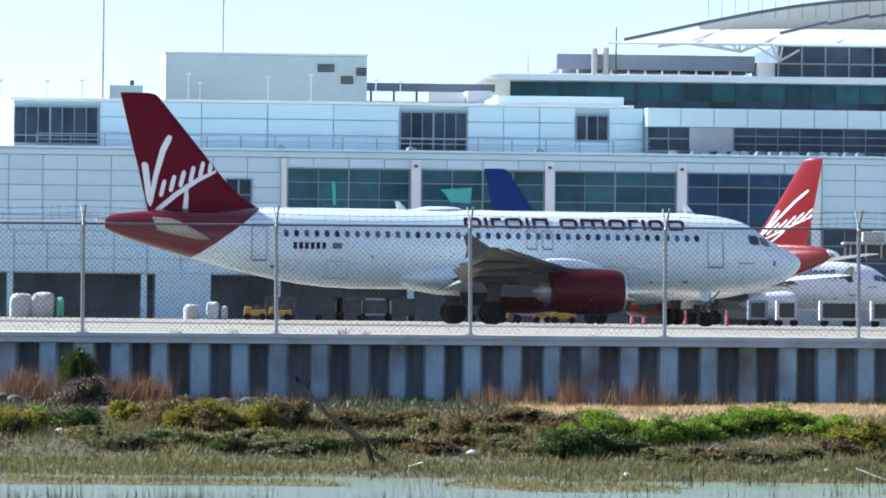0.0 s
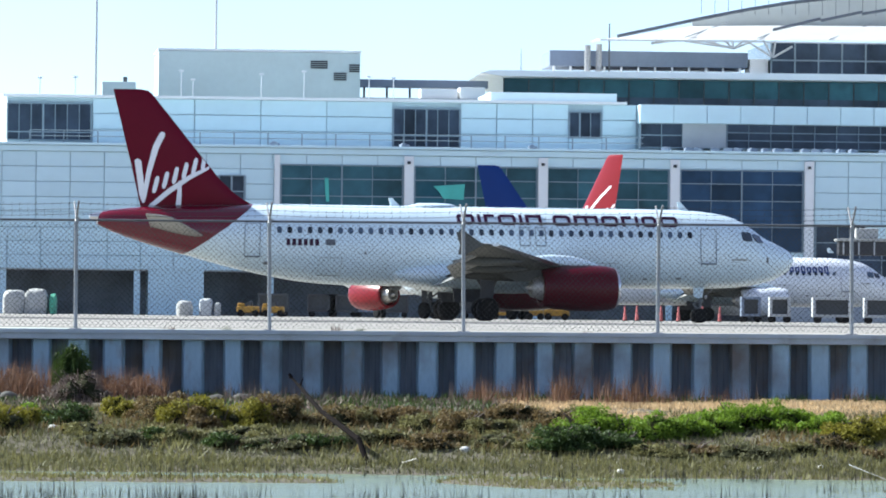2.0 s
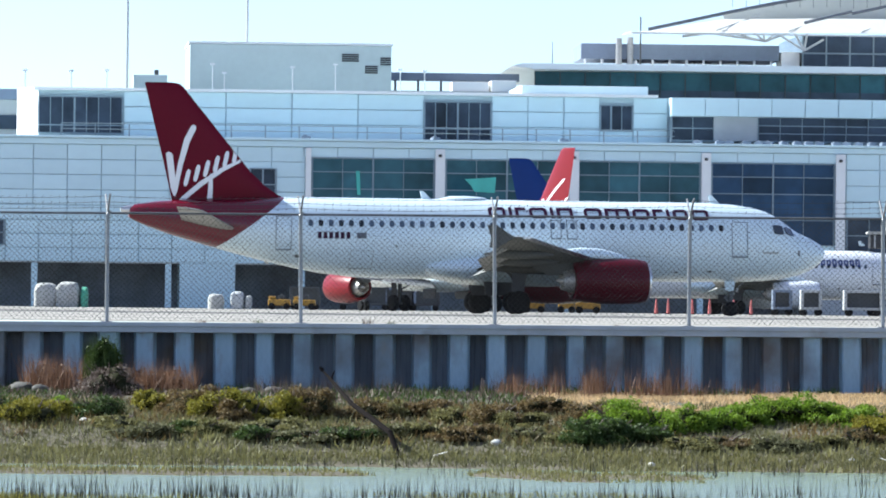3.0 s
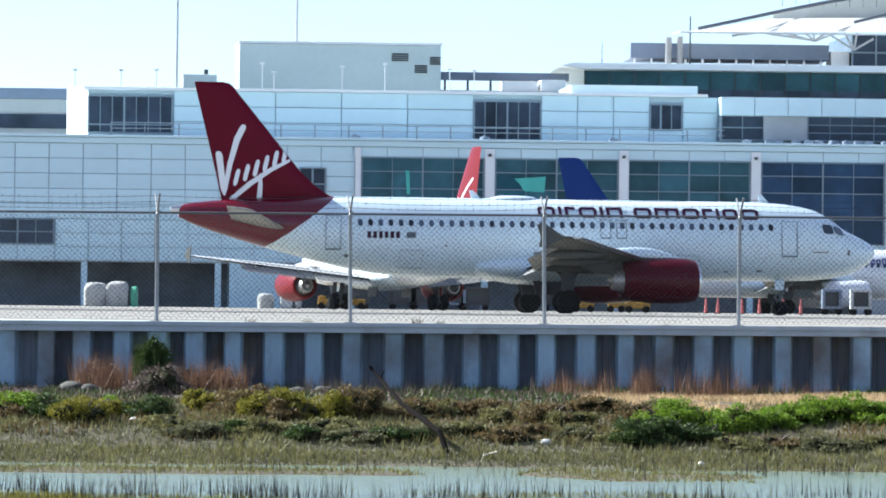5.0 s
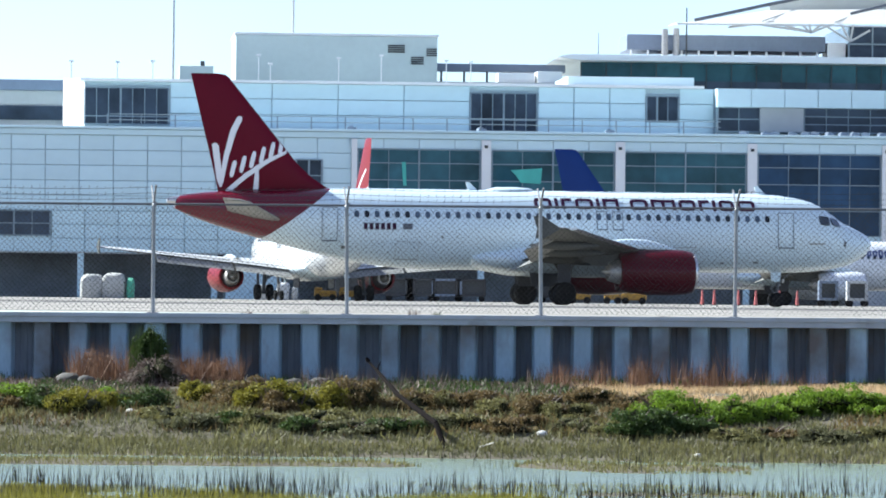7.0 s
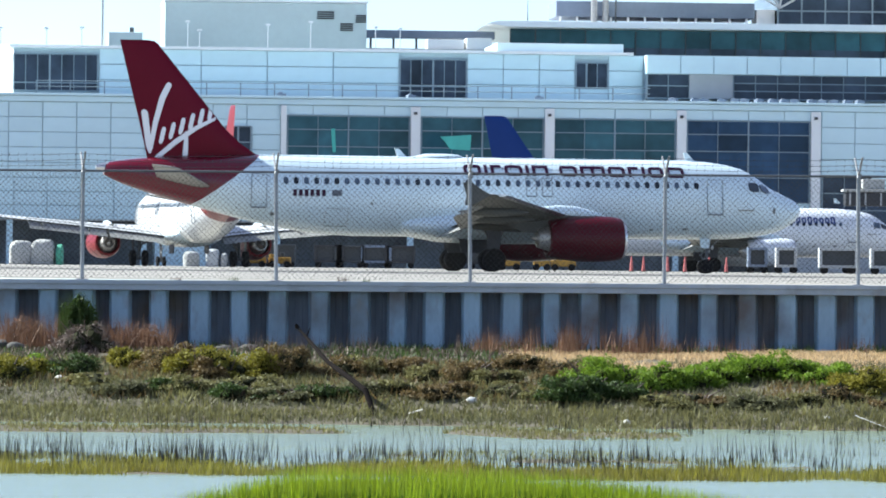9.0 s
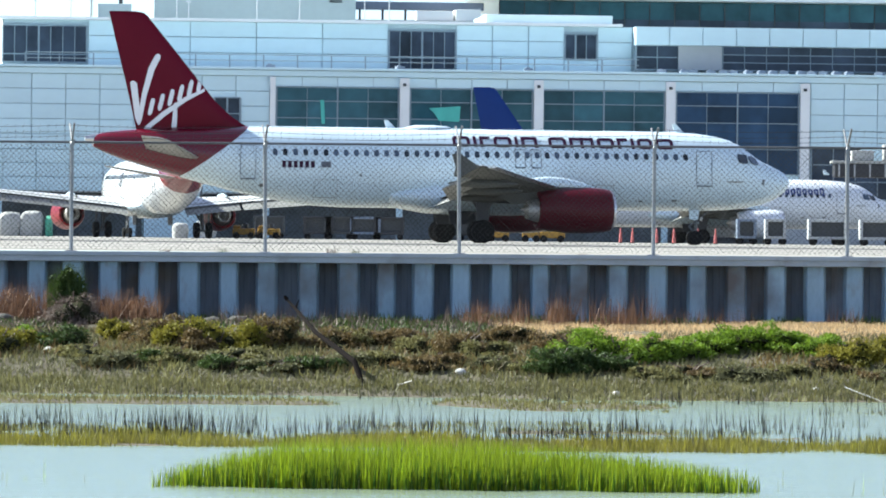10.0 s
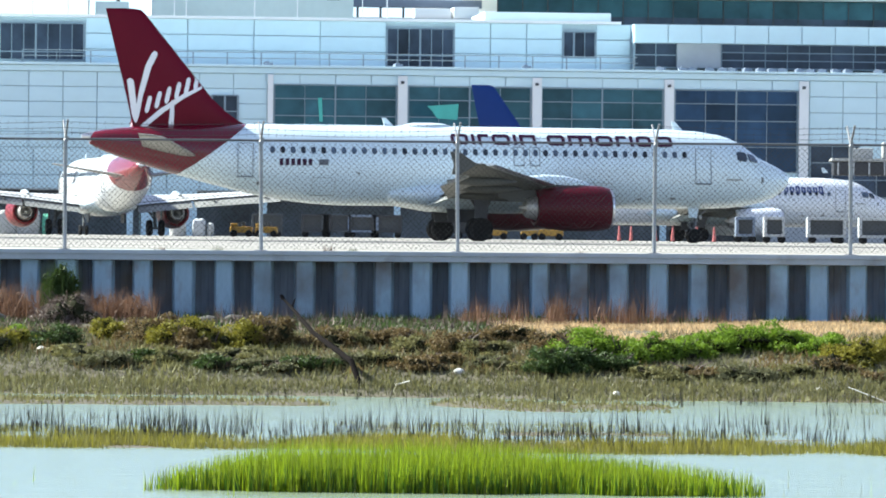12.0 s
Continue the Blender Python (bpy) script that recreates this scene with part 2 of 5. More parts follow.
def foil(le, te, y, z, thick, vertical=False, n=9, rise=0.0):
    """A ring of an aerofoil from leading edge le to trailing edge te (x, forwards positive), at span y."""
    pts = []
    for sign, order in ((1, range(n)), (-1, range(n - 2, 0, -1))):
        for i in order:
            u = 0.5 - 0.5 * math.cos(math.pi * i / (n - 1))
            t = 5 * thick * (0.2969 * math.sqrt(u) - 0.126 * u - 0.3516 * u * u + 0.2843 * u ** 3 - 0.1036 * u ** 4) * (le - te) * sign
            x = le + (te - le) * u
            pts.append((x, t, z) if vertical else (x, y, z + t + rise * (x - (le + te) / 2)))
    return pts


# ---- airliners: nose along +x, the main wheels' line at x = 0, z = 0 ----
def hull_ring(s, top, bottom, half, gear, sides=48):
    zc, h = (top + bottom) / 2, (top - bottom) / 2
    return [(gear - s, half * math.sin(i * 2 * math.pi / sides), zc + h * math.cos(i * 2 * math.pi / sides)) for i in range(sides)]


HULL_A = [(-.1, 3.40, 3.28, .06), (.02, 3.62, 3.02, .33), (.25, 3.82, 2.74, .56), (.7, 4.06, 2.44, .86), (1.3, 4.33, 2.19, 1.17), (1.7, 4.52, 2.08, 1.33),
          (2.0, 4.74, 2.02, 1.43), (2.4, 5.02, 1.95, 1.55), (2.8, 5.27, 1.90, 1.66), (3.3, 5.49, 1.85, 1.76), (4.0, 5.67, 1.81, 1.85), (5, 5.80, 1.78, 1.93),
          (6.2, 5.87, 1.76, 1.97), (8, 5.88, 1.76, 1.975), (16, 5.88, 1.76, 1.975), (24, 5.88, 1.76, 1.975), (25.5, 5.88, 1.83, 1.972), (27, 5.88, 1.99, 1.955),
          (28.5, 5.87, 2.25, 1.89), (30, 5.85, 2.58, 1.76), (31.5, 5.81, 2.95, 1.57), (33, 5.75, 3.34, 1.33), (34.3, 5.67, 3.70, 1.08), (35.5, 5.57, 4.07, .82),
          (36.3, 5.47, 4.36, .60), (36.8, 5.38, 4.58, .42), (37.0, 5.30, 4.68, .3), (37.08, 5.26, 4.72, .24)]


def half_at(rows, s, z):
    """Half the hull's width at station s and height z."""
    for a, b in zip(rows, rows[1:]):
        if a[0] <= s <= b[0]:
            u = (s - a[0]) / (b[0] - a[0])
            top, bottom, half = (a[k] + (b[k] - a[k]) * u for k in (1, 2, 3))
            q = (2 * z - top - bottom) / (top - bottom)
            return half * math.sqrt(max(0.0, 1 - q * q))
    return 0.0


def on_hull(rows, gear, s, z, side, proud=0.012):
    """A pose on the hull's skin: local x forwards, local y out of the skin, local z up along it."""
    y = half_at(rows, s, z)
    dz = (half_at(rows, s, z + 0.05) - half_at(rows, s, z - 0.05)) / 0.1
    ds = (half_at(rows, s + 0.05, z) - half_at(rows, s - 0.05, z)) / 0.1
    up = Vector((0, side * dz, 1)).normalized()
    fore = Vector((1, -side * ds, 0)).normalized()
    outw = up.cross(fore)
    if outw.y * side < 0:
        outw = -outw
    m = Matrix((fore, outw, up)).transposed().to_4x4()
    m.translation = Vector((gear - s, side * y, z)) + outw * proud
    return m


def rounded(w, h, depth, r=0.35, n=4):
    """A flat plate w by h with rounded corners, in x and z."""
    r *= min(w, h)
    pts = []
    for cx, cz, a0 in ((w / 2 - r, h / 2 - r, 0), (-w / 2 + r, h / 2 - r, 90), (-w / 2 + r, -h / 2 + r, 180), (w / 2 - r, -h / 2 + r, 270)):
        pts += [(cx + r * math.cos(radians(a0 + 90 * k / n)), cz + r * math.sin(radians(a0 + 90 * k / n))) for k in range(n + 1)]
    return prism(pts, -depth, depth)


def outline(w, h, t, depth, foot=2.2):
    """A thin frame round a w by h opening, in x and z."""
    bm = box(-w / 2, w / 2, -depth, depth, h / 2 - t, h / 2)
    box(-w / 2, w / 2, -depth, depth, -h / 2, -h / 2 + t * foot, bm=bm)
    box(-w / 2, -w / 2 + t, -depth, depth, -h / 2, h / 2, bm=bm)
    box(w / 2 - t, w / 2, -depth, depth, -h / 2, h / 2, bm=bm)
    return bm


def wheel(parent, x, y, z, r, w):
    """A tyre with its rim, on an axle along y."""
    prof = [(-w / 2, r * .62), (-w / 2, r * .86), (-w * .36, r * .97), (-w * .15, r), (w * .15, r), (w * .36, r * .97), (w / 2, r * .86), (w / 2, r * .62)]
    turn = Matrix.Translation((x, y, z)) @ Matrix.Rotation(radians(90), 4, "Z")
    tyre = part("tyre", lathe(prof, 24), TYRE, parent, smooth=True, at=turn)
    part("rim", lathe([(-w * .46, r * .1), (-w * .42, r * .45), (-w * .48, r * .61), (w * .48, r * .61), (w * .42, r * .45), (w * .46, r * .1)], 16), GEAR_GREY, tyre, "grey metal wheel rim", smooth=True)
    return tyre


def airliner(name, label, at, livery, low=0.0, trim=0.0):
    """A twin-jet narrow-body airliner in its parts."""
    g = 17.65
    rows = [(a, b - low, c - low, d * (1 - .08 * low)) for a, b, c, d in HULL_A]
    hull_m, fin_m, eng_m, title_m = livery
    plane = thing(name, label, "airliner", at)
    fuselage = part("fuselage", loft([hull_ring(*r, g) for r in rows]), hull_m, plane, smooth=True)
    # belly fairing
    fair = [(10.2, .3), (11.2, .75), (12.5, 1.0), (15, 1.08), (18, 1.08), (19.6, 1.0), (21.0, .72), (21.7, .5), (21.85, .3)]
    part("belly_fairing", loft([[(g - s, 2.2 * k ** .4 * math.sin(i * 2 * math.pi / 24), 2.36 + .86 * k * math.cos(i * 2 * math.pi / 24)) for i in range(24)] for s, k in fair]),
         WHITE_PAINT, plane, smooth=True)
    # fin
    fin = [(5.5, 28.45, 34.8, .02), (5.75, 28.85, 34.87, .035), (6.0, 29.35, 34.93, .05), (6.4, 29.95, 35.02, .07), (7.1, 30.72, 35.18, .085), (9, 32.3, 35.66, .09), (11.4, 34.3, 36.26, .09), (11.56, 34.5, 36.3, .06), (11.62, 34.85, 36.28, .03)]
    tail_fin = part("tail_fin", loft([foil(g - a, g - b, 0, z, t, True) for z, a, b, t in [(5.5 + (q[0] - 5.5) * (1 + .4 * low) - (low if q[0] < 5.6 else 0), *q[1:]) for q in fin]]), fin_m, plane, smooth=True)
    for side in (1, -1):
        stab = [(0.5, 31.3, 34.5, 4.3, .1), (1.2, 31.75, 34.6, 4.4, .1), (6.0, 34.45, 35.9, 5.1, .09), (6.22, 34.85, 35.9, 5.13, .05)]
        part("stabiliser", loft([foil(g - a, g - b, side * y, z, t, rise=trim) for y, a, b, z, t in stab]), STAB_GREY, plane, "pale grey tailplane", smooth=True)
        wing = [(1.2, 11.4, 19.6, 2.35, .13), (2.0, 12.0, 19.4, 2.45, .13), (6.4, 14.75, 19.2, 2.85, .115), (11.5, 17.85, 20.9, 3.28, .105), (16.6, 20.9, 22.5, 3.72, .1), (17.0, 21.3, 22.55, 3.75, .06)]
        w = part("wing", loft([foil(g - a, g - b, side * y, z, t, rise=.055) for y, a, b, z, t in wing]), WING_GREY, plane, "swept wing in shaded grey", smooth=True)
        # pale skin on the shade-dark wing, so lit top and underside differ in colour
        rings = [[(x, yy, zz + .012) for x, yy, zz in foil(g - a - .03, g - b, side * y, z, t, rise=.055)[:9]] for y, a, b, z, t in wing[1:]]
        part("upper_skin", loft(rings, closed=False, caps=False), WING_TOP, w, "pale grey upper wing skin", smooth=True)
        part("slat", loft([foil(g - a - .02 + .25, g - a - .55, side * y, z + .06, .16, rise=.055) for a, y, z in ((14.4, 5.9, 2.80), (17.6, 11.2, 3.25), (20.55, 16.3, 3.69))]), BARE_METAL, w, smooth=True)
        for spans in (((2.2, 19.15, 2.28), (6.3, 19.0, 2.72)), ((6.5, 19.05, 2.74), (12.6, 21.1, 3.27))):
            part("flap", loft([foil(g - s + .75, g - s - 1.0, side * y, z - .2, .12, rise=.45) for y, s, z in spans]), FLAP_GREY, w, "lowered grey trailing flap", smooth=True)
        for y, s, z in ((4.2, 17.6, 2.4), (7.9, 18.6, 2.75), (11.6, 19.9, 3.08)):
            part("flap_fairing", lathe([(g - s + 2.0, .03), (g - s + 1.2, .17), (g - s, .25), (g - s - .9, .17), (g - s - 1.6, .03)], 12, (side * y, z - .1)), WING_GREY, w, smooth=True)
        part("wingtip_fence", prism([(g - 21.4, 3.75), (g - 22.4, 4.4), (g - 22.8, 4.35), (g - 22.6, 3.72), (g - 22.7, 3.25), (g - 22.3, 3.25)], side * 17.0, side * 17.06), WING_GREY, w)
        # engine, hung under the wing
        y, z, x0 = side * 5.75, 1.72, g - 11.35
        nacelle = part("nacelle", lathe([(x0 - .55, .86), (x0 - .15, .87), (x0, .93), (x0 + .03, .99), (x0 - .08, 1.05), (x0 - .5, 1.13), (x0 - 1.4, 1.18), (x0 - 2.4, 1.16), (x0 - 3.35, 1.06), (x0 - 3.9, .95), (x0 - 3.95, .8), (x0 - 3.2, .75)], 36, (y, z)), eng_m, plane, "glossy engine nacelle", smooth=True)
        part("intake_lip", lathe([(x0 - .2, .865), (x0 + .02, .93), (x0 + .045, .99), (x0 - .03, 1.04), (x0 - .08, 1.055), (x0 - .08, 1.04)], 36, (y, z)), BARE_METAL, nacelle, "polished metal lip", smooth=True)
        part("fan", lathe([(x0 - .25, .02), (x0 - .5, .2), (x0 - .6, .3), (x0 - .62, .865), (x0 - .66, .86)], 24, (y, z)), DARK_METAL, nacelle, smooth=True)
        part("core_nozzle", lathe([(x0 - 3.3, .74), (x0 - 4.0, .6), (x0 - 4.45, .46), (x0 - 4.45, .38), (x0 - 4.2, .3), (x0 - 4.75, .04)], 24, (y, z)), NOZZLE, nacelle, smooth=True)
        part("pylon", loft([foil(x0 - a, x0 - b, 0, zz, .1, True) for zz, a, b in ((2.0, 3.4, 5.2), (2.4, 2.6, 6.0), (2.7, .9, 6.3), (3.0, 2.1, 6.6), (3.12, 3.2, 6.8))]), WING_GREY, plane, smooth=True, at=pose(0, y, 0))
        part("pylon_fairing", loft([[(x0 - a, .27 * k * math.sin(i * math.pi / 8), zz + hh * math.cos(i * math.pi / 8)) for i in range(16)] for a, k, zz, hh in
             ((.9, .3, 2.86, .06), (1.5, .8, 2.95, .2), (2.4, 1, 3.05, .32), (3.4, 1, 3.08, .34), (4.6, .8, 3.05, .25), (5.4, .3, 3.0, .1))]), WHITE_PAINT, plane, "white pylon fairing", smooth=True, at=pose(0, y, 0))
        # main gear
        leg = part("main_gear_leg", rod((0, side * 3.8, .62), (0.15, side * 3.65, 2.7), .13, .15, 10), GEAR_GREY, plane, smooth=True)
        rod_b = rod((0, side * 3.8, 1.5), (-.1, side * 2.1, 2.4), .07)
        part("side_stay", rod_b, GEAR_GREY, leg)
        # doors in dark metal, the inner one added, to carry the wheel bay's shadow
        part("gear_door", prism([(-.35, 1.15), (.3, 1.15), (.4, 2.5), (-.4, 2.5)], side * 4.22, side * 4.27), DARK_METAL, leg)
        part("bay_door", prism([(-.95, .95), (.85, .95), (1.0, 1.9), (-1.1, 1.9)], side * 1.3, side * 1.36), DARK_METAL, leg, "gear bay door darkened for the bay's shadow")
        part("retraction_arm", rod((.9, side * 3.1, 2.3), (.1, side * 3.75, 1.1), .06), GEAR_GREY, leg)
        part("brake_line", rod((-.16, side * 3.72, .7), (-.12, side * 3.68, 2.2), .03, sides=6), STEEL_DARK_GEAR, leg)
        part("axle", rod((0, side * 3.3, .57), (0, side * 4.3, .57), .09), GEAR_GREY, leg)
        for off in (-.46, .46):
            wheel(plane, 0, side * (3.8 + off), .6, .6, .42)
        wheel(plane, 12.6, side * .25, .38, .38, .22)
        # cabin windows, doors
        pane = None
        s = 6.15
        while s < 28.2:
            if not (5.9 < s < 6.0 or 14.6 < s < 14.65):
                m = on_hull(rows, g, s, 4.54 - low, side)
                pane = again(pane, m, plane) if pane else part("cabin_window", rounded(.25, .36, .012, .48), PANE_DARK, plane, at=m)
            s += 0.533
        part("door", outline(.86, 1.85, .022, .02, 3), SEAM, plane, at=on_hull(rows, g, 5.15, 3.95 - low, side))
        part("door", outline(.80, 1.75, .022, .02, 3), SEAM, plane, at=on_hull(rows, g, 29.4, 4.0 - low, side))
        for s in (14.2, 15.05):
            part("overwing_exit", outline(.55, 1.0, .02, .02), SEAM, plane, at=on_hull(rows, g, s, 4.35 - low, side))
        for k, (s, z, w, h) in enumerate(((2.25, 4.42, .6, .5), (2.92, 4.5, .6, .52))):
            part("cockpit_window", rounded(w, h, .03, .2), PANE_DARK, plane, "dark cockpit pane", at=on_hull(rows, g, s, z - low, side))
        for s, z, w in ((10.6, 2.6, 1.2), (25.3, 2.7, 1.2)):
            if side < 0:
                part("cargo_door", outline(w, 1.1, .012, .012), STAB_GREY, plane, at=on_hull(rows, g, s, z, side))
    for s, z, w, h in ((1.75, 3.3, .14, .3), (6.6, 2.3, .3, .12), (8.4, 2.25, .22, .1), (28.6, 2.85, .22, .2), (23.5, 3.4, .12, .12), (3.4, 3.3, .9, .07)):
        part("service_mark", rounded(w, h, .012, .3), GEAR_GREY if w < .5 else STAB_GREY, plane, at=on_hull(rows, g, s, z, -1))
    for x, sw in ((g - 1.6 - 4.1, .35), (g - 21.2, .4)):
        part("blade_antenna", prism([(x, 5.86), (x - .5, 5.86), (x - .62, 6.28), (x - .42, 6.28)], -.03, .03), WHITE_PAINT, plane)
    part("satcom_fairing", loft([[(g - s, .55 * k * math.sin(i * math.pi / 8), 5.83 + .22 * k * math.cos(i * math.pi / 8)) for i in range(16)] for s, k in ((18.1, .2), (18.5, .8), (19.2, 1), (20.2, .95), (20.9, .2))]), WHITE_PAINT, plane, smooth=True)
    part("tail_cone_tip", lathe([(g - 36.8, .26), (g - 37.2, .2), (g - 37.5, .1)], 16, (0, 5.12)), BARE_METAL, plane, smooth=True)
    nose_leg = part("nose_gear_leg", rod((12.6, 0, .45), (12.85, 0, 2.2), .09, .1, 10), GEAR_GREY, plane, smooth=True)
    part("drag_stay", rod((12.7, 0, 1.2), (13.6, 0, 2.05), .05), GEAR_GREY, nose_leg)
    part("nose_gear_door", prism([(12.2, 1.35), (12.65, 1.3), (12.75, 1.95), (12.15, 2.0)], -.42, -.38), WHITE_PAINT, nose_leg)
    part("landing_light", lathe([(12.86, .03), (12.9, .1), (12.96, .11)], 12, (-.16, 1.35)), BARE_METAL, nose_leg, "bright landing light")
    part("torque_link", rod((12.62, 0, .6), (12.3, 0, .95), .05), GEAR_GREY, nose_leg)
    part("torque_link", rod((12.3, 0, .95), (12.7, 0, 1.3), .05), GEAR_GREY, nose_leg)
    part("nose_axle", rod((12.6, -.3, .38), (12.6, .3, .38), .06), GEAR_GREY, nose_leg)
    return plane, g, rows, tail_fin


def ring_plate(w, h, t, depth, n=5):
    """A rounded ring, w by h, of stroke t, in x and z."""
    def loop(w, h, r):
        return [(cx + r * math.cos(radians(a0 + 90 * k / n)), cz + r * math.sin(radians(a0 + 90 * k / n)))
                for cx, cz, a0 in ((w / 2 - r, h / 2 - r, 0), (-w / 2 + r, h / 2 - r, 90), (-w / 2 + r, -h / 2 + r, 180), (w / 2 - r, -h / 2 + r, 270)) for k in range(n + 1)]
    o, i = loop(w, h, .3 * h), loop(w - 2 * t, h - 2 * t, .3 * h - t * .8)
    rings = [[(x, y, z) for x, z in pts] for pts, y in ((o, -depth), (o, depth), (i, depth), (i, -depth), (o, -depth))]
    return loft(rings, caps=False)


FIN = [(5.5, 28.45, 34.8, .02), (5.75, 28.85, 34.87, .035), (6.0, 29.35, 34.93, .05), (6.4, 29.95, 35.02, .07), (7.1, 30.72, 35.18, .085), (9, 32.3, 35.66, .09), (11.4, 34.3, 36.26, .09)]


def fin_chord(z):
    """Leading edge, trailing edge and thickness of the fin at height z."""
    for p, q in zip(FIN, FIN[1:]):
        if p[0] <= z <= q[0]:
            return [p[k] + (q[k] - p[k]) * (z - p[0]) / (q[0] - p[0]) for k in (1, 2, 3)]
    return FIN[0][1:] if z < FIN[0][0] else FIN[-1][1:]


def fin_half(s, z):
    """Half the fin's thickness at station s and height z."""
    a, b, t = fin_chord(z)
    u = min(1, max(0, (s - a) / (b - a)))
    return 5 * t * (0.2969 * math.sqrt(u) - 0.126 * u - 0.3516 * u * u + 0.2843 * u ** 3 - 0.1036 * u ** 4) * (b - a)


def brush(points, widths, side, g, steps=6):
    """A painted stroke that lies on the fin's skin; points: (station, height)."""
    line = []
    for (p, q), (u, v) in zip(zip(points, points[1:]), zip(widths, widths[1:])):
        line += [(Vector(p).lerp(Vector(q), k / steps), u + (v - u) * k / steps) for k in range(steps)]
    line.append((Vector(points[-1]), widths[-1]))
    rings = []
    for i, (c, w) in enumerate(line):
        d = (line[min(i + 1, len(line) - 1)][0] - line[max(i - 1, 0)][0]).normalized()
        n = Vector((-d.y, d.x)) * w * (.55 if i in (0, len(line) - 1) else 1)
        row = []
        for k, out in ((-1, 0), (-1, 1), (0, 1), (1, 1), (1, 0)):
            q = c + n * k
            if side > 0:
                a, b, _ = fin_chord(q.y)
                q = Vector((a + b + .3 - q.x, q.y))
            a, b, _ = fin_chord(q.y)
            st = min(b - .01, max(a + .05, q.x))
            row.append((g - st, side * (fin_half(st, q.y) + (.014 if out else -.02)), q.y))
        rings.append(row)
    return loft(rings, closed=False, caps=False)


# white strokes of the fin's mark, as plain shapes: centre lines and half widths
MARK = [([(35.12, 8.05), (35.0, 7.9), (34.72, 5.95)], (.1, .17, .15)), ([(34.72, 5.85), (34.45, 7.4), (34.1, 8.7), (33.72, 9.45)], (.1, .13, .16, .15)),
        ([(34.45, 5.55), (33.4, 6.45), (32.3, 7.2), (31.15, 7.75)], (.12, .13, .11, .06)), ([(32.9, 5.45), (32.86, 6.3), (32.85, 7.0)], (.14, .12, .08))]
MARK += [([(34.18 - .5 * k, 6.35 + .24 * k), (33.98 - .5 * k, 7.2 + .24 * k)], (.11, .11)) for k in range(6)]


def title_shape(w, h=.7, t=.165):
    """A plain bar, a stub, a ring or an arch, by its width."""
    if w > .3 and w not in (.56, 1.3, .85):
        return ring_plate(w, h, t, .02)
    bm = box(-w / 2, -w / 2 + t, -.02, .02, -h / 2, h / 2)
    if w > .3:
        box(-w / 2 + t, w / 2, -.02, .02, h / 2 - t, h / 2, bm=bm)
    for x in {.85: (w / 2 - t,), 1.3: (-t / 2, w / 2 - t)}.get(w, ()):
        box(x, x + t, -.02, .02, -h / 2, h / 2 - t, bm=bm)
    return bm


def red_white_airliner(name, label, at, livery, trim=0.0):
    plane, g, rows, fin = airliner(name, label, at, livery, trim=trim)
    # title: plain purple shapes of the letters' sizes
    along = 0.0
    for w in (.92, .16, .56, .95, .16, .85, 0, .95, 1.3, .9, .56, .16, .8, .95):
        if not w:
            along += .42
            continue
        sc = 18.55 - along - w / 2
        along += w + .183
        part("title_block", title_shape(w), PURPLE, plane, at=on_hull(rows, g, sc, 5.21, -1))
    for k in range(6):
        part("registration_bar", box(-.095, .095, -.012, .012, -.17, .17), PURPLE, plane, at=on_hull(rows, g, 27.55 - k * .3, 3.93, -1))
    part("flag_patch", box(-.25, .25, -.012, .012, -.15, .15), SEAM, plane, at=on_hull(rows, g, 25.35, 3.93, -1))
    for side in (1, -1):
        for pts, ws in MARK:
            part("brush_stroke", brush(pts, ws, side, g), LOGO_WHITE, fin, "white brush stroke")
    return plane


parked = red_white_airliner("parked_airliner", "white airliner with dark red tail standing on the taxiway", pose(1.55, 326.5, 0, 0, -0.08, 15.0), (HULL, RED_PAINT, ENGINE_RED, PURPLE), -0.17)
silver = airliner("gate_airliner", "white airliner with blue tail parked at the gate", pose(21.6, 527, 0, 0, 0, 12), (HULL_BLUE, BLUE_PAINT, HULL_BLUE, NAVY), 0.45)
for k in range(9):
    part("title_block", outline(.36, .5 if k % 4 else .7, .12, .02, 1), NAVY, silver[0], at=on_hull(silver[2], silver[1], 10.8 - k * .5, 4.85 - .45, -1))
taxiing = red_white_airliner("taxiing_airliner", "white airliner with red tail and red engines turning away behind", pose(30, 450, 0, 0, 0, 135), (HULL_FRESH, FRESH_RED, FRESH_RED, PURPLE))


# ---- ground, water, sea wall, fence ----
SLOPE = 0.0036  # the wall rises a little along its length

def sheet(name, xs, ys, height, material, label, category, kind="structure"):
    """A sheet of ground whose height is a function of x and y."""
    me = bpy.data.meshes.new(name)
    nx, ny = len(xs), len(ys)
    me.from_pydata([(x, y, height(x, y)) for y in ys for x in xs], [],
                   [(j * nx + i, j * nx + i + 1, (j + 1) * nx + i + 1, (j + 1) * nx + i) for j in range(ny - 1) for i in range(nx - 1)])
    me.materials.append(material)
    me.shade_smooth()
    return tagged(new(name, me), label, category, kind=kind)


def apron(x, y):
    return 0.0


sheet("ground", [-1500, -300, -60, 60, 300, 1500], [100.55, 150, 300, 600, 1500, 4500], apron, CONCRETE, "pale worn concrete taxiway and apron", "ground")

sheet("road", [-70 + 2 * i for i in range(81)], [192 + 6 * i for i in range(17)], lambda x, y: 0.006 if abs(y - 240 - 22 * noise.noise((x * .09, y * .01, 2))) < 30 else -0.05, ASPHALT, "dark asphalt strip across the concrete", "road")

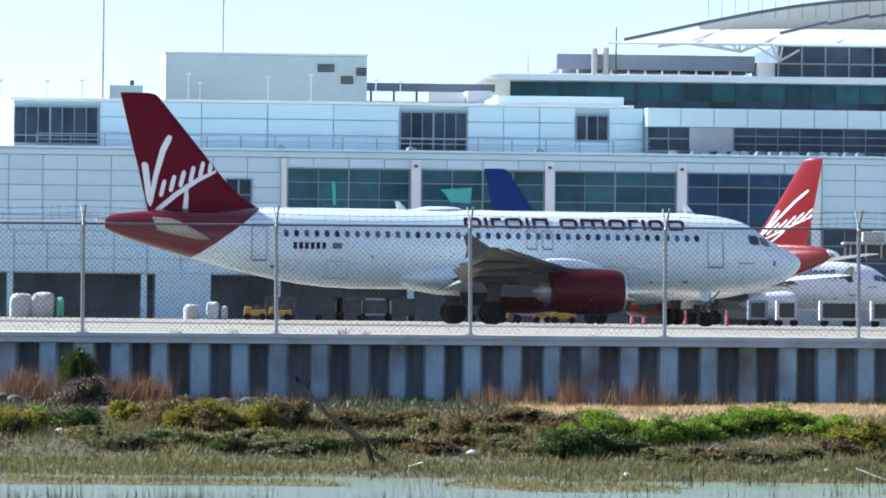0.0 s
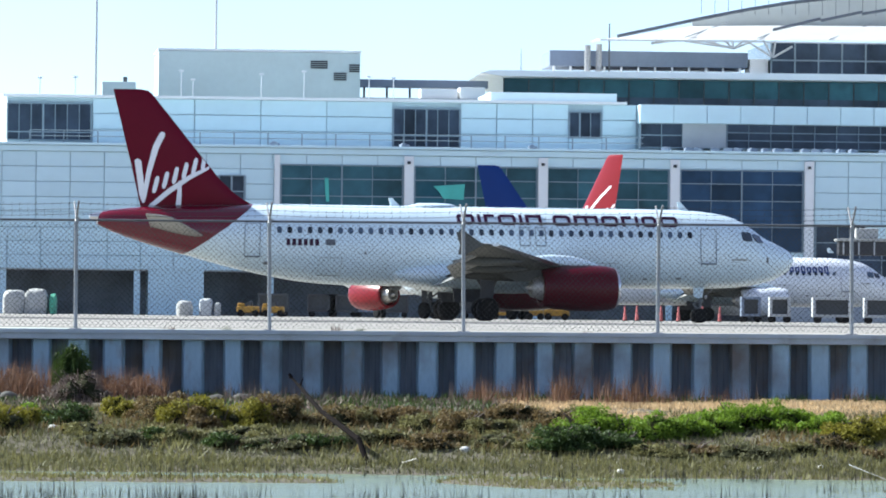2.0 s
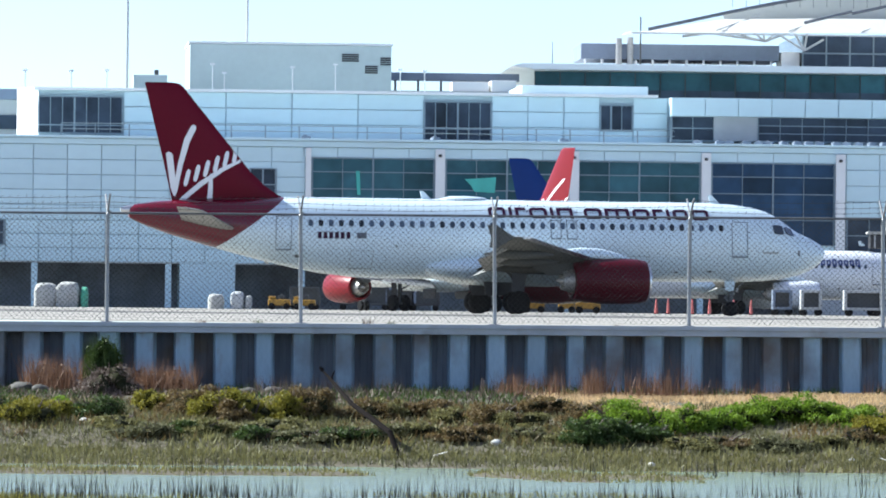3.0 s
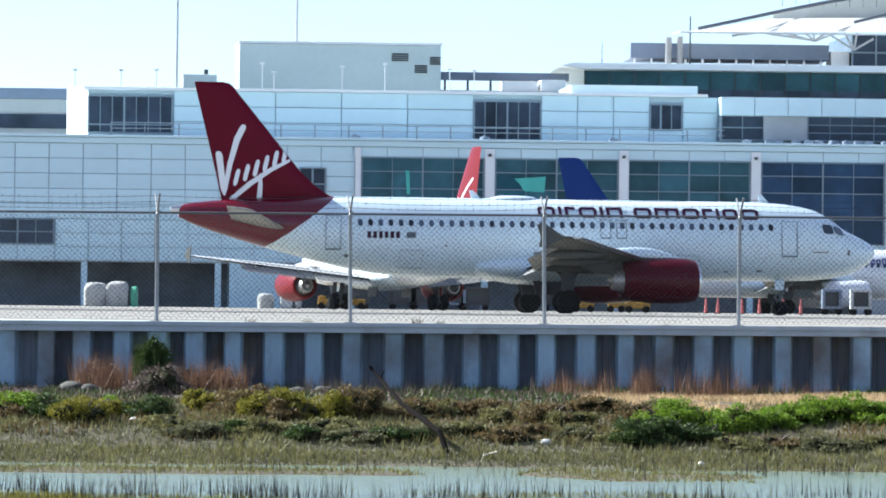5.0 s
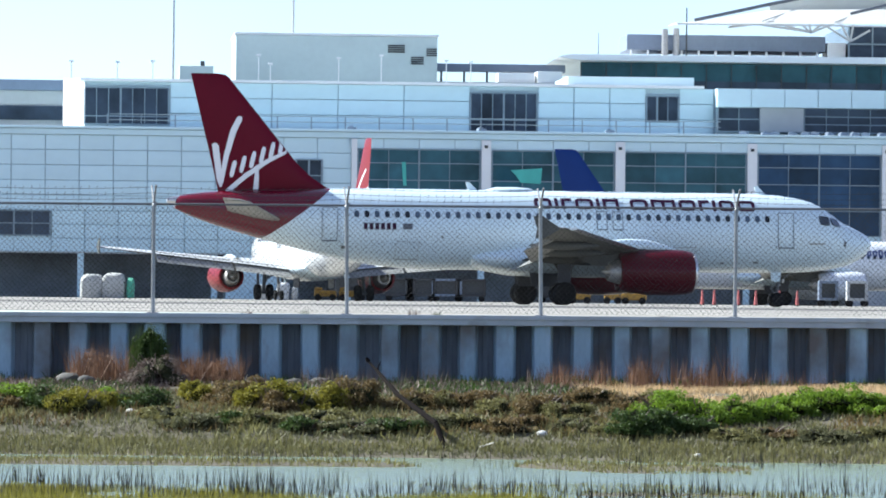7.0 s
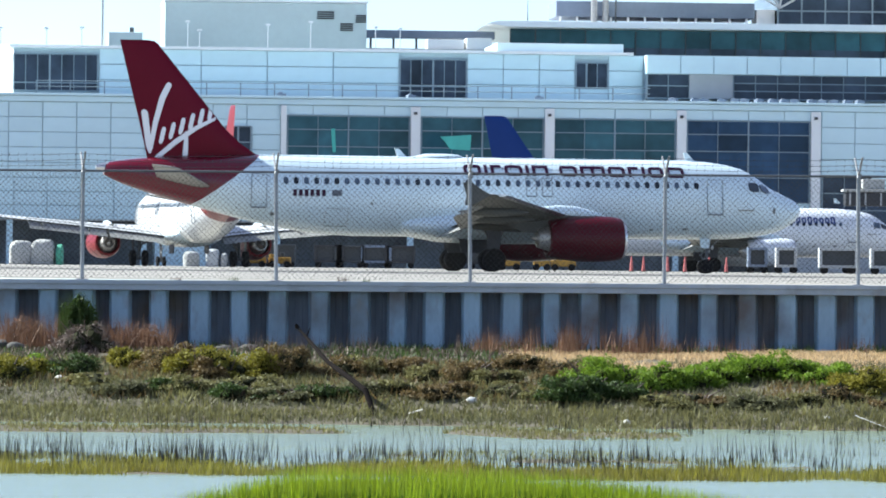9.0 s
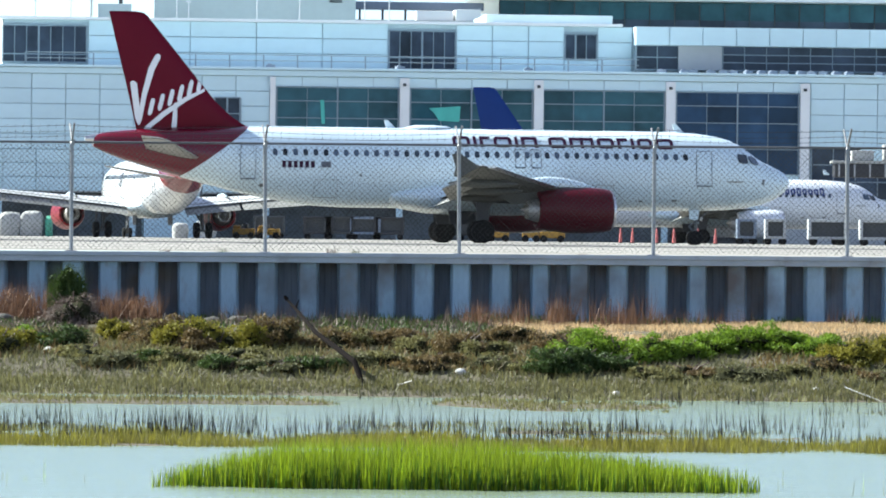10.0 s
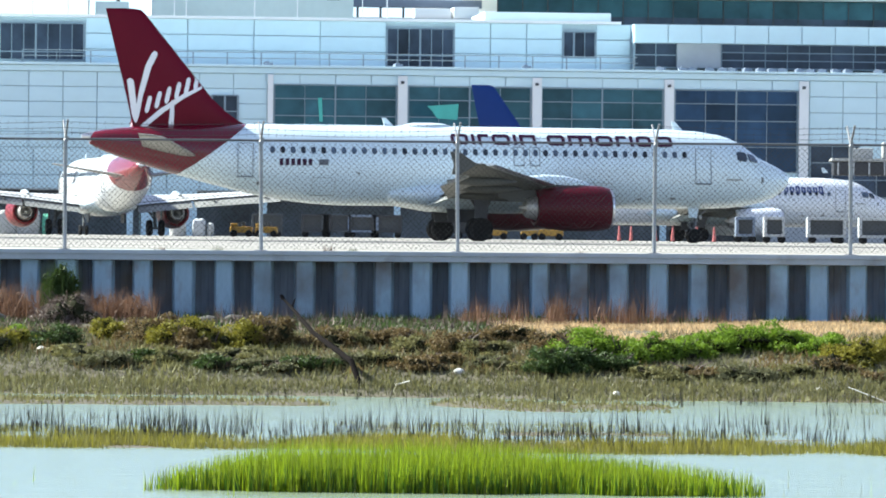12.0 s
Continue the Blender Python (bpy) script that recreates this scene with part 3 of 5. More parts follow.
WATER_Z = -2.03
BANKS = [(0, -1.5), (6, -1.5), (12, -2.2), (40, -2.15), (66.5, -2.12), (69, -2.035), (72.5, -2.03), (76, -2.06), (80, -2.1),
         (83.0, -2.09), (84.3, -2.02), (86.8, -2.0), (87.6, -2.08), (90.4, -2.08), (91.1, -2.0), (91.9, -1.86), (93, -1.62), (95, -1.36), (97.5, -1.13), (100.4, -1.05)]


def marsh(x, y):
    yy = y + 0.9 * noise.noise((x * 0.16, y * 0.05, 3.1)) * (1 if y < 90 else 0.4) + 0.25 * noise.noise((x * 0.7, y * 0.3, 8))
    z = BANKS[-1][1]
    for (a, za), (b, zb) in zip(BANKS, BANKS[1:]):
        if a <= yy <= b:
            z = za + (zb - za) * (yy - a) / (b - a)
            break
    else:
        z = BANKS[0][1] if yy < 1 else z
    k = min(1, max(0, (y - 60) / 5))
    if 83 < y < 88.8:
        isle = max(1 - abs((x + 5.6) / 4.6) ** 3, 1 - ((x - 1.9) / 1.8) ** 2) + .7 * noise.noise((x * .6, y * .3, 9.0))
        isle -= max(0, 86.2 - y) if x < -1 else 0
        w = min(1, max(0, (isle + .15) / .8))
        z += (-2.1 - z) * (1 - w * w * (3 - 2 * w))
    return z + k * (0.07 * noise.noise((x * 0.22, y * 0.2, 0)) + 0.04 * noise.noise((x * 0.8, y * 0.5, 5)))


sheet("marsh_ground", [-30 + 0.25 * i for i in range(241)], [-4, 0, 6, 12, 20, 30, 40, 48, 54] + [56 + 0.35 * i for i in range(127)] + [100.44], marsh, MUD, "brown tidal mud bank below the sea wall", "ground")

WATER = bpy.data.materials.new("tidal_water")
WATER.use_nodes = True


def water_nodes():
    n, l = WATER.node_tree.nodes, WATER.node_tree.links
    b = n["Principled BSDF"]
    b.inputs["Base Color"].default_value = (0.175, 0.215, 0.145, 1)
    b.inputs["Specular IOR Level"].default_value = 0.35
    b.inputs["Roughness"].default_value = 0.22
    co, mp, no, bp = n.new("ShaderNodeTexCoord"), n.new("ShaderNodeMapping"), n.new("ShaderNodeTexNoise"), n.new("ShaderNodeBump")
    mp.inputs["Scale"].default_value = (1.2, 4.0, 1)
    no.inputs["Scale"].default_value, no.inputs["Detail"].default_value = 1.6, 4
    bp.inputs["Strength"].default_value, bp.inputs["Distance"].default_value = 0.5, 0.06
    l.new(co.outputs["Object"], mp.inputs["Vector"])
    l.new(mp.outputs["Vector"], no.inputs["Vector"])
    l.new(no.outputs["Fac"], bp.inputs["Height"])
    l.new(bp.outputs["Normal"], b.inputs["Normal"])


water_nodes()
sheet("water", [-200, 200], [7, 92], lambda x, y: WATER_Z, WATER, "shallow pale tidal water between marsh strips", "water")


def sea_wall():
    """A corrugated sheet-pile wall with a concrete cap, rising a little to one side."""
    lean = math.degrees(math.atan(SLOPE))
    wall = thing("sea_wall", "blue-grey corrugated sheet pile sea wall with concrete cap", "wall", pose(0, 100, 0, 0, -lean, 0), kind="structure")
    cap = box(-18, 18, -0.10, 0.56, -0.15, 0.0, 0.012)
    part("cap_beam", cap, CAP, wall, "weathered concrete cap")
    part("cap_lip", box(-18, 18, -0.13, -0.06, -0.055, 0.012, 0.006), CAP, wall)
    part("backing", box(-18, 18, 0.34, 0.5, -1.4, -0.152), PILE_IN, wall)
    out_pan = inner = None
    rng = random.Random(5)
    x = -18.0
    while x < 17.6:
        w_in, w_out = 0.335 + rng.uniform(-.05, .05), 0.27 + rng.uniform(-.02, .02)
        m = pose(x, rng.uniform(-.015, .015), 0, 0, rng.uniform(-.35, .35), 0) @ Matrix.Diagonal((w_out / .3, 1, 1, 1))
        if out_pan is None:
            ring = [(-.05, .3), (0, .02), (.02, 0), (.28, 0), (.3, .02), (.35, .3), (.33, .32), (.28, .03), (.02, .03), (-.03, .32)]
            bm = loft([[(a, b, z) for a, b in ring] for z in (-1.45, -.152)])
            out_pan = part("sheet_pile", bm, PILE, wall, at=m)
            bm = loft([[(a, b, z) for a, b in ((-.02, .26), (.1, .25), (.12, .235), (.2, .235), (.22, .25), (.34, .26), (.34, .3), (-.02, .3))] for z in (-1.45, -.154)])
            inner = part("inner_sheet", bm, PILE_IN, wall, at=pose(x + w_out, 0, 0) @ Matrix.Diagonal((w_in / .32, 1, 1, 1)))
        else:
            again(out_pan, m)
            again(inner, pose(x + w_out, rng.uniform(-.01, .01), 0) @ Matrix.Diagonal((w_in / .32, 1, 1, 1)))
        x += w_in + w_out
    return wall


def fence():
    """Chain link on steel posts with three strands of barbed wire on canted arms."""
    lean = math.degrees(math.atan(SLOPE))
    f = thing("chain_link_fence", "galvanised chain link fence topped with barbed wire", "fence", pose(0, 100.3, 0, 0, -lean, 0))
    xs = [-5.70 + 3.075 * (i - 4) for i in range(13)]
    bm = rod((0, 0, 0), (0, 0, 1.72), .032, sides=10)
    rod((0, 0, 1.70), (0.03, -0.0, 1.78), .04, .03, 10, bm)
    post = arm = arm2 = None
    rng = random.Random(3)
    for x in xs:
        m = pose(x, 0, 0, 0, rng.uniform(-.6, .4), 0)
        if post is None:
            post = part("post", bm, GALV, f, at=m, smooth=True)
            arm = part("barb_arm", rod((0, 0, 1.74), (.05, -.25, 2.03), .018, sides=6), GALV, f, at=m)
            arm2 = part("barb_arm", rod((0, 0, 1.74), (-.045, .2, 2.03), .016, sides=6), GALV, f, at=m)
            flange = part("base_plate", box(-.09, .09, -.08, .08, 0, .025, .006), GALV, f, at=m)
        else:
            for o in (post, arm, arm2, flange):
                again(o, m)
    part("top_rail", rod((-18, 0, 1.735), (18, 0, 1.735), .018, sides=8), RAIL_GREY, f, "grey steel top rail")
    for y, z in ((-.1, 1.83), (-.17, 1.91), (-.24, 2.0)):
        bm = bmesh.new()
        for a, b in zip(xs, xs[1:]):
            pts = [(a + (b - a) * k / 6, y, z - .035 * (1 - (k / 3 - 1) ** 2)) for k in range(7)]
            for p, q in zip(pts, pts[1:]):
                rod(p, q, .004, sides=3, bm=bm)
            x = a + .1
            while x < b:
                rod((x, y, z - .04), (x + .02, y, z + .01), .003, sides=3, bm=bm)
                x += .13
        part("barbed_wire", bm, WIRE, f)
    # the mesh: two families of slanting wires
    verts, faces = [], []
    h, pitch, t = 1.68, .085, .0031
    n = int(36 / pitch)
    for k in range(-int(h / pitch) - 1, n):
        for sgn in (1, -1):
            x0 = -18 + k * pitch
            a, b = (x0, x0 + h) if sgn > 0 else (x0 + h, x0)
            if min(a, b) < -18 or max(a, b) > 18:
                continue
            i = len(verts)
            y = .004 * sgn
            for x, z in ((a, .03), (b, .03 + h)):
                verts += [(x - t, y, z), (x, y - t, z), (x + t, y, z), (x, y + t, z)]
            faces += [(i + c, i + (c + 1) % 4, i + 4 + (c + 1) % 4, i + 4 + c) for c in range(4)]
    me = bpy.data.meshes.new("chain_link")
    me.from_pydata(verts, [], faces)
    me.materials.append(WIRE)
    ob = tagged(new("chain_link", me), kind="stuff")
    ob.parent = f
    return f


sea_wall()
fence()


FABRIC = mat("roof_fabric", (0.86, 0.86, 0.84), 0.6, vary=0.03, scale=0.2, fine=2, bump=0.0)


def let_through(m, share):
    """Lets light through a thin matte sheet."""
    n, l = m.node_tree.nodes, m.node_tree.links
    b, out = n["Principled BSDF"], n["Material Output"]
    tr, mix = n.new("ShaderNodeBsdfTranslucent"), n.new("ShaderNodeMixShader")
    l.new(b.inputs["Base Color"].links[0].from_socket, tr.inputs["Color"])
    mix.inputs[0].default_value = share
    l.new(b.outputs[0], mix.inputs[1])
    l.new(tr.outputs[0], mix.inputs[2])
    l.new(mix.outputs[0], out.inputs["Surface"])
    return m


let_through(FABRIC, 0.6)
ARCH_INFILL = let_through(mat("arch_infill", (0.66, 0.67, 0.63), 0.7, vary=0.06, scale=0.2, fine=2, bump=0.0), 0.35)


# ---- terminal, front at y = 0 of its own space, x along it ----
def terminal():
    t = thing("terminal", "long white panelled airport terminal with tinted window bays", "building", pose(0, 560, 0, 0, 0, 4), kind="structure")
    left, right = -75.0, 70.0
    bays = [(-13.8, -3.0), (-1.95, 8.9), (9.85, 20.65), (21.7, 32.65)]
    part("wall", box(left, right, 0.35, 24, 4.0, 14.9), PANEL_BACK, t, "blue-grey joint backing")
    part("terrace", box(left, right, -0.2, 26, 14.9, 15.12, .03), PANEL, t, "pale terrace edge")
    part("cornice", box(left, right, 0.02, 0.34, 14.37, 14.86, .03), PANEL, t)
    part("upper_wall", box(-38, right, 6.3, 24, 15.12, 19.3), PANEL_BACK, t)
    part("upper_roof", box(-38.4, 17.4, 5.6, 24, 19.3, 19.55, .03), STONE_WHITE, t, "pale roof edge")
    part("end_panel", loft([[(-38, 6.0, z), (-39.9, 9.5, z), (-39.9, 20, z), (-38, 20, z)] for z in (15.12, 19.55)]), MEMBRANE, t, "sunlit white end wall")
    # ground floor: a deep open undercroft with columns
    part("undercroft_back", box(left, right, 9, 10, 0, 4.0), SHADE_IN, t, "undercroft back wall in shaded, hazy blue-grey")
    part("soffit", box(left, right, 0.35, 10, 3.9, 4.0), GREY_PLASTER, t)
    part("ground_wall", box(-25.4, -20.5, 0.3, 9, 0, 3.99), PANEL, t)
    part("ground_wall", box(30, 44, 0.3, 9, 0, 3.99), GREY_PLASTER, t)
    col = None
    for k in range(12):
        m = pose(-73.6 + 11.8 * k, 0.7, 0)
        col = again(col, m) if col else part("column", box(-.28, .28, -.28, .28, 0, 3.95, .04), PANEL, t, at=m)
    # cladding
    big = {}

    def panel(x0, x1, y, z0, z1):
        key = (round(x1 - x0, 2), round(z1 - z0, 2))
        m = pose((x0 + x1) / 2, y, (z0 + z1) / 2)
        if key in big:
            return again(big[key], m)
        w, h = key[0] / 2 - .04, key[1] / 2 - .035
        big[key] = part("panel", box(-w, w, -.06, .06, -h, h, .015), PANEL, t, at=m)

    def clad(x0, x1, y, z0, z1, cols, rows):
        for i in range(cols):
            for j in range(rows):
                panel(x0 + (x1 - x0) * i / cols, x0 + (x1 - x0) * (i + 1) / cols, y, z0 + (z1 - z0) * j / rows, z0 + (z1 - z0) * (j + 1) / rows)

    clad(-74.4, -47.4, 0.28, 4.0, 14.35, 9, 7)
    clad(-47.4, -14.4, 0.28, 7.66, 14.35, 11, 5)
    clad(-40.8, -14.4, 0.28, 4.0, 7.66, 9, 3)
    clad(-47.4, -40.8, 0.28, 4.0, 5.4, 2, 1)
    for x0, x1 in bays:
        clad(x0 - .9, x1 + .9, 0.28, 13.45, 14.35, 4, 1)
        clad(x0 - .9, x1 + .9, 0.28, 4.0, 6.2, 4, 1)
    clad(33.7, 69.7, 0.28, 8.7, 14.35, 12, 4)
    clad(38.2, 47.2, -0.1, 7.5, 8.65, 3, 1)
    part("ledge", box(38.2, 47.2, 0.0, 0.35, 7.5, 8.65), PANEL_BACK, t)
    clad(-27.2, -3.6, 6.2, 15.12, 19.3, 4, 3)
    clad(-30.4, -27.2, 6.2, 15.12, 19.3, 1, 3)
    clad(2.5, 12.2, 6.2, 15.12, 19.3, 3, 3)
    clad(15.2, 18.3, 6.2, 15.12, 19.3, 1, 3)
    clad(12.2, 15.2, 6.2, 15.12, 16.3, 1, 1)
    # windows
    def window(x0, x1, y, z0, z1, cols, zs, glass, bar=.05):
        w = thing("window", "", "", None)
        w.parent = t
        e = [z0] + list(zs) + [z1]
        for i in range(cols):
            for a, b in zip(e, e[1:]):
                xa, xb = x0 + (x1 - x0) * i / cols, x0 + (x1 - x0) * (i + 1) / cols
                part("pane", box(xa + .02, xb - .02, y + .06, y + .09, a + .02, b - .02), glass, w)
        fr = bmesh.new()
        for i in range(cols + 1):
            x = x0 + (x1 - x0) * i / cols
            k = bar * (1.7 if i in (0, cols // 2, cols) else .7)
            box(x - k, x + k, y - .05, y + .12, z0, z1, bm=fr)
        for z in e:
            box(x0, x1, y - .06, y + .11, z - bar, z + bar, bm=fr)
        part("window_frame", fr, MULLION, w)
        return w

    for x0, x1 in bays:
        window(x0, x1, 0.16, 6.2, 13.4, 4, (8.4, 10.7, 12.2), GLASS_TEAL if x0 < 21 else GLASS_NAVY, .042)
        part("pier", box(x1 + .1, x1 + .95, -.25, .3, 4.0, 14.3, .04), STONE_WHITE, t, "white pier")
        part("pier_lamp", box(x1 + .35, x1 + .65, -.42, -.25, 13.6, 13.85, .03), STEEL_DARK, t)
    part("pier", box(-14.4, -13.9, -.25, .3, 4.0, 14.3, .04), STONE_WHITE, t, "white pier")
    window(33.8, 69.6, 0.16, 4.05, 8.6, 18, (5.6, 7.1), GLASS_DARK)
    window(-19.3, -17.0, 0.1, 9.6, 12.4, 2, (11.0,), GLASS_DARK)
    window(-47.3, -40.9, 0.1, 5.45, 7.6, 4, (6.5,), GLASS_DARK)
    window(-38, -30.5, 6.1, 15.5, 18.75, 7, (16.2,), GLASS_DARK)
    window(-3.55, 2.45, 6.1, 15.3, 18.7, 6, (16.3,), GLASS_DARK)
    window(12.25, 15.15, 6.1, 16.3, 18.6, 3, (), GLASS_DARK)
    part("fascia", box(18.4, right, 3.7, 6.3, 17.65, 19.3), PANEL_BACK, t, "long white fascia")
    clad(18.4, 69.4, 3.62, 17.65, 19.3, 17, 1)
    window(18.5, 26.2, 4.6, 15.5, 17.65, 4, (16.6,), GLASS_DARK)
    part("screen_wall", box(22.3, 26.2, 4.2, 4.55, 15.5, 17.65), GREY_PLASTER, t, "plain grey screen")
    window(26.3, 58, 4.6, 15.5, 17.65, 16, (16.2, 16.9), GLASS_DARK, .045)
    # teal plates before the glass, painted as patches of light from indoors
    part("hanging_banner", prism([(-.3, 11.7), (.2, 11.2), (.6, 10.6), (2.4, 10.5), (2.5, 11.9), (1.2, 11.8)], .06, .1), TEAL_SIGN, t, "pale teal patch of indoor light")
    part("hanging_banner", prism([(-9.95, 12.3), (-9.6, 12.3), (-9.5, 10.2), (-9.8, 10.2)], .06, .1), TEAL_SIGN, t, "pale teal patch of indoor light")
    # terrace rail
    rail = bmesh.new()
    for z in (15.7, 16.2):
        rod((-36, -.2, z), (18.3, -.2, z), .035, sides=6, bm=rail)
    part("terrace_rail", rail, MULLION, t, "thin grey handrail")
    rp = None
    for k in range(19):
        m = pose(-36 + 3.0 * k, -.2, 15.12)
        rp = again(rp, m) if rp else part("rail_post", box(-.05, .05, -.05, .05, 0, 1.1), MULLION, t, at=m)
    rng = random.Random(9)
    unit = None
    for x in [-14.3, -2.6, 8.9, 20.3] + [22.5 + 1.15 * k for k in range(14)] + [39.8, 43]:
        m = pose(x + rng.uniform(-.3, .3), 1.5, 15.12, 0, 0, rng.uniform(-30, 30))
        if unit is None:
            bm = box(-.4, .4, -.25, .25, 0, .26, .04)
            box(-.25, .1, -.15, .15, .26, .36, .03, bm)
            unit = part("roof_vent", bm, ROOF_SLATE, t, "small grey roof vent", at=m)
        else:
            again(unit, m)
    # roofs behind
    part("parapet_block", box(5.4, 16.8, 9, 24, 19.56, 20.4, .03), PANEL, t)
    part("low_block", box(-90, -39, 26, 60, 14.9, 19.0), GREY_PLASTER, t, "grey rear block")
    part("low_block_band", box(-90, -39, 25.7, 25.95, 16.3, 17.6), GLASS_DARK, t)
    part("low_block_roof", box(-90, -39.5, 25.2, 60, 19.02, 20.0, .05), ROOF_SLATE, t)
    return t


def roofscape():
    """What rises behind the terminal front."""
    b = thing("rooftop_plant_block", "plain pale grey rooftop block with vents", "building", pose(0, 600, 0, 0, 0, 4), kind="structure")
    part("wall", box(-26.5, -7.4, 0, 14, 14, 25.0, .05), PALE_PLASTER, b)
    part("coping", box(-26.6, -7.3, -.1, 14, 25.02, 25.25, .03), STONE_WHITE, b)
    for x, z, w in ((-11.3, 23.9, .8), (-7.95, 23.6, .5), (-9.3, 22.8, .6)):
        for k in range(4):
            part("louvre_slat", box(x - w, x + w, -.12, -.02, z - .4 + .2 * k, z - .27 + .2 * k), STEEL_DARK, b)
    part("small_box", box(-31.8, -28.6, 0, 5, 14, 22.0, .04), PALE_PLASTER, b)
    part("small_vent", box(-29.8, -29.4, 1, 1.5, 22.02, 22.5, .04), STEEL_DARK, b)
    part("duct_run", box(-7.2, 5.4, 8, 10, 22.1, 22.85, .05), ROOF_SLATE, b, "slate blue duct")
    for k in range(6):
        part("duct_leg", box(-6.6 + 2.2 * k, -6.4 + 2.2 * k, 8.6, 8.9, 14, 22.1), STEEL_DARK, b)
    part("white_cabinet", box(-1.4, 2.1, 3, 6, 20, 21.85, .05), STONE_WHITE, b)
    part("white_cabinet", box(2.3, 4.7, 2.5, 6, 20, 22.0, .05), MEMBRANE, b, "bright white cabinet")
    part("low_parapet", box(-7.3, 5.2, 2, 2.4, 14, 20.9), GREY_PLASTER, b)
    lamp = None
    for x, z in ((-42, 22), (-37.7, 22), (-34.4, 22.1), (-24.5, 22.8), (-23.4, 22.0), (-17.0, 22.6), (-13.0, 22.9), (-6.9, 22.5), (-4.6, 22.4)):
        m = pose(x, -6, z)
        if lamp is None:
            bm = rod((0, 0, -8), (0, 0, 0), .07, .05, 6)
            box(-.22, .22, -.12, .12, -.02, .16, .03, bm)
            lamp = tagged(part("roof_lamp", bm, STONE_WHITE, at=pose(0, 600, 0, 0, 0, 4) @ m), "slim white roof lamp", "lamp", "roof lamps")
        else:
            tagged(again(lamp, pose(0, 600, 0, 0, 0, 4) @ m), "slim white roof lamp", "lamp", "roof lamps")
    for x in (-32.6, -21.2):
        p = thing("light_mast", "tall thin dark grey light mast", "mast", pose(x, 603, 0), group="light masts")
        part("shaft", rod((0, 0, 0), (0, 0, 42), .16, .09, 10), GREY_PLASTER, p)
        part("head", box(-1, 1, -.2, .2, 41.6, 42.2, .05), STEEL_DARK, p)
    h = thing("terminal_hall", "terminal hall with dark glass and white wing roof", "building", pose(0, 604, 0, 0, 0, 3), kind="structure")
    part("wall", box(6.2, 75, .3, 40, 14, 20.4), PANEL_BACK, h)
    for k in range(28):
        x = 6.3 + 2.4 * k
        part("pane", box(x + .04, x + 2.36, 0, .2, 20.4, 21.3), GLASS_DARK, h)
        part("pane", box(x + .04, x + 2.36, 0, .2, 21.302, 23.0), GLASS_TEAL, h)
        part("mullion", box(x - .05, x + .04, -.12, .2, 20.4, 23), STEEL_DARK, h)
    part("eave_slab", loft([[(3.9, y, 23.35), (6, y, 23.05), (75, y, 23.05), (75, y, 23.75), (4.9, y, 23.6)] for y in (-3.5, 40)]), STONE_WHITE, h, "thin pale eave slab")
    part("plant_screen", box(11.3, 30.6, 9, 20, 24.6, 26.1, .05), ROOF_SLATE, h, "slate blue plant screen")
    for k in range(12):
        part("screen_leg", box(11.6 + 1.65 * k, 11.8 + 1.65 * k, 9.2, 9.4, 23.7, 24.6), STONE_WHITE, h)
    for x, top in ((14.9, 26.6), (16.0, 26.7)):
        part("flue", rod((x, 8, 23.7), (x, 8, top), .3, .3, 12), GALV, h, "bright metal flue", smooth=True)
    part("flue", rod((17.0, 8, 23.7), (17.0, 8, 28.7), .09, .06, 8), STEEL_DARK, h)
    part("aerial", rod((8.2, 4, 23.6), (8.2, 4, 26), .05, .02, 6), STEEL_DARK, h)
    part("white_box", box(30.8, 32.6, 9, 14, 23.75, 25.5, .04), STONE_WHITE, h)
    part("glass_drum", box(32.7, 75, 8, 30, 23.75, 27.2), GLASS_DARK, h, "dark glass clerestory")
    for k in range(18):
        part("drum_mullion", box(32.7 + 2.3 * k, 32.85 + 2.3 * k, 7.85, 8.05, 23.75, 27.2), MULLION, h)
    part("drum_rail", box(32.7, 75, 7.8, 8.0, 25.3, 25.45), MULLION, h)
    # the wing roof
    fold = [(15.6, 27.02, 27.12), (18.5, 26.95, 27.55), (21, 27.0, 28.0), (25.6, 27.05, 28.75), (34, 27.15, 28.95), (50, 27.2, 29.1), (75, 27.25, 29.1)]
    part("roof_membrane", loft([[(x, 4, a), (x, 9, a + (b - a) * .8), (x, 13, b), (x, 13, b + .05), (x, 9, a + (b - a) * .8 + .05), (x, 4, a + .05)] for x, a, b in fold]), FABRIC, h, "sunlit white fabric roof")
    for x in (24, 31, 38, 45, 52):
        part("membrane_rib", rod((x, 4.0, 27.3), (x + 5, 12.8, 29.25), .06, sides=6), GREY_PLASTER, h)
    for k in range(14):
        part("roof_spike", rod((25.5 + 1.3 * k, 3.6, 29.6), (25.5 + 1.3 * k, 3.6, 31.3 + .12 * k), .025, sides=4), STEEL_DARK, h)
    part("roof_gutter", box(15.8, 75, 3.8, 4.1, 26.88, 27.02), GREY_PLASTER, h)
    arch = [(17.4, 27.3), (21, 28.1), (25.4, 29.1), (30, 30.05), (34, 30.75), (38, 31.25), (44, 31.7), (56, 32.0), (75, 31.8)]
    bm = bmesh.new()
    for (x0, z0), (x1, z1) in zip(arch, arch[1:]):
        rod((x0, 3.6, z0), (x1, 3.6, z1), .17, sides=8, bm=bm)
    part("arch_beam", bm, BEAM_DARK, h, "dark curved roof beam")
    bm = bmesh.new()
    for (x0, z0), (x1, z1) in zip(arch[2:], arch[3:]):
        rod((x0 + 7, 3.2, z0 - 1.0), (x1 + 7, 3.2, z1 - .8), .14, sides=8, bm=bm)
    part("arch_beam", bm, BEAM_DARK, h)
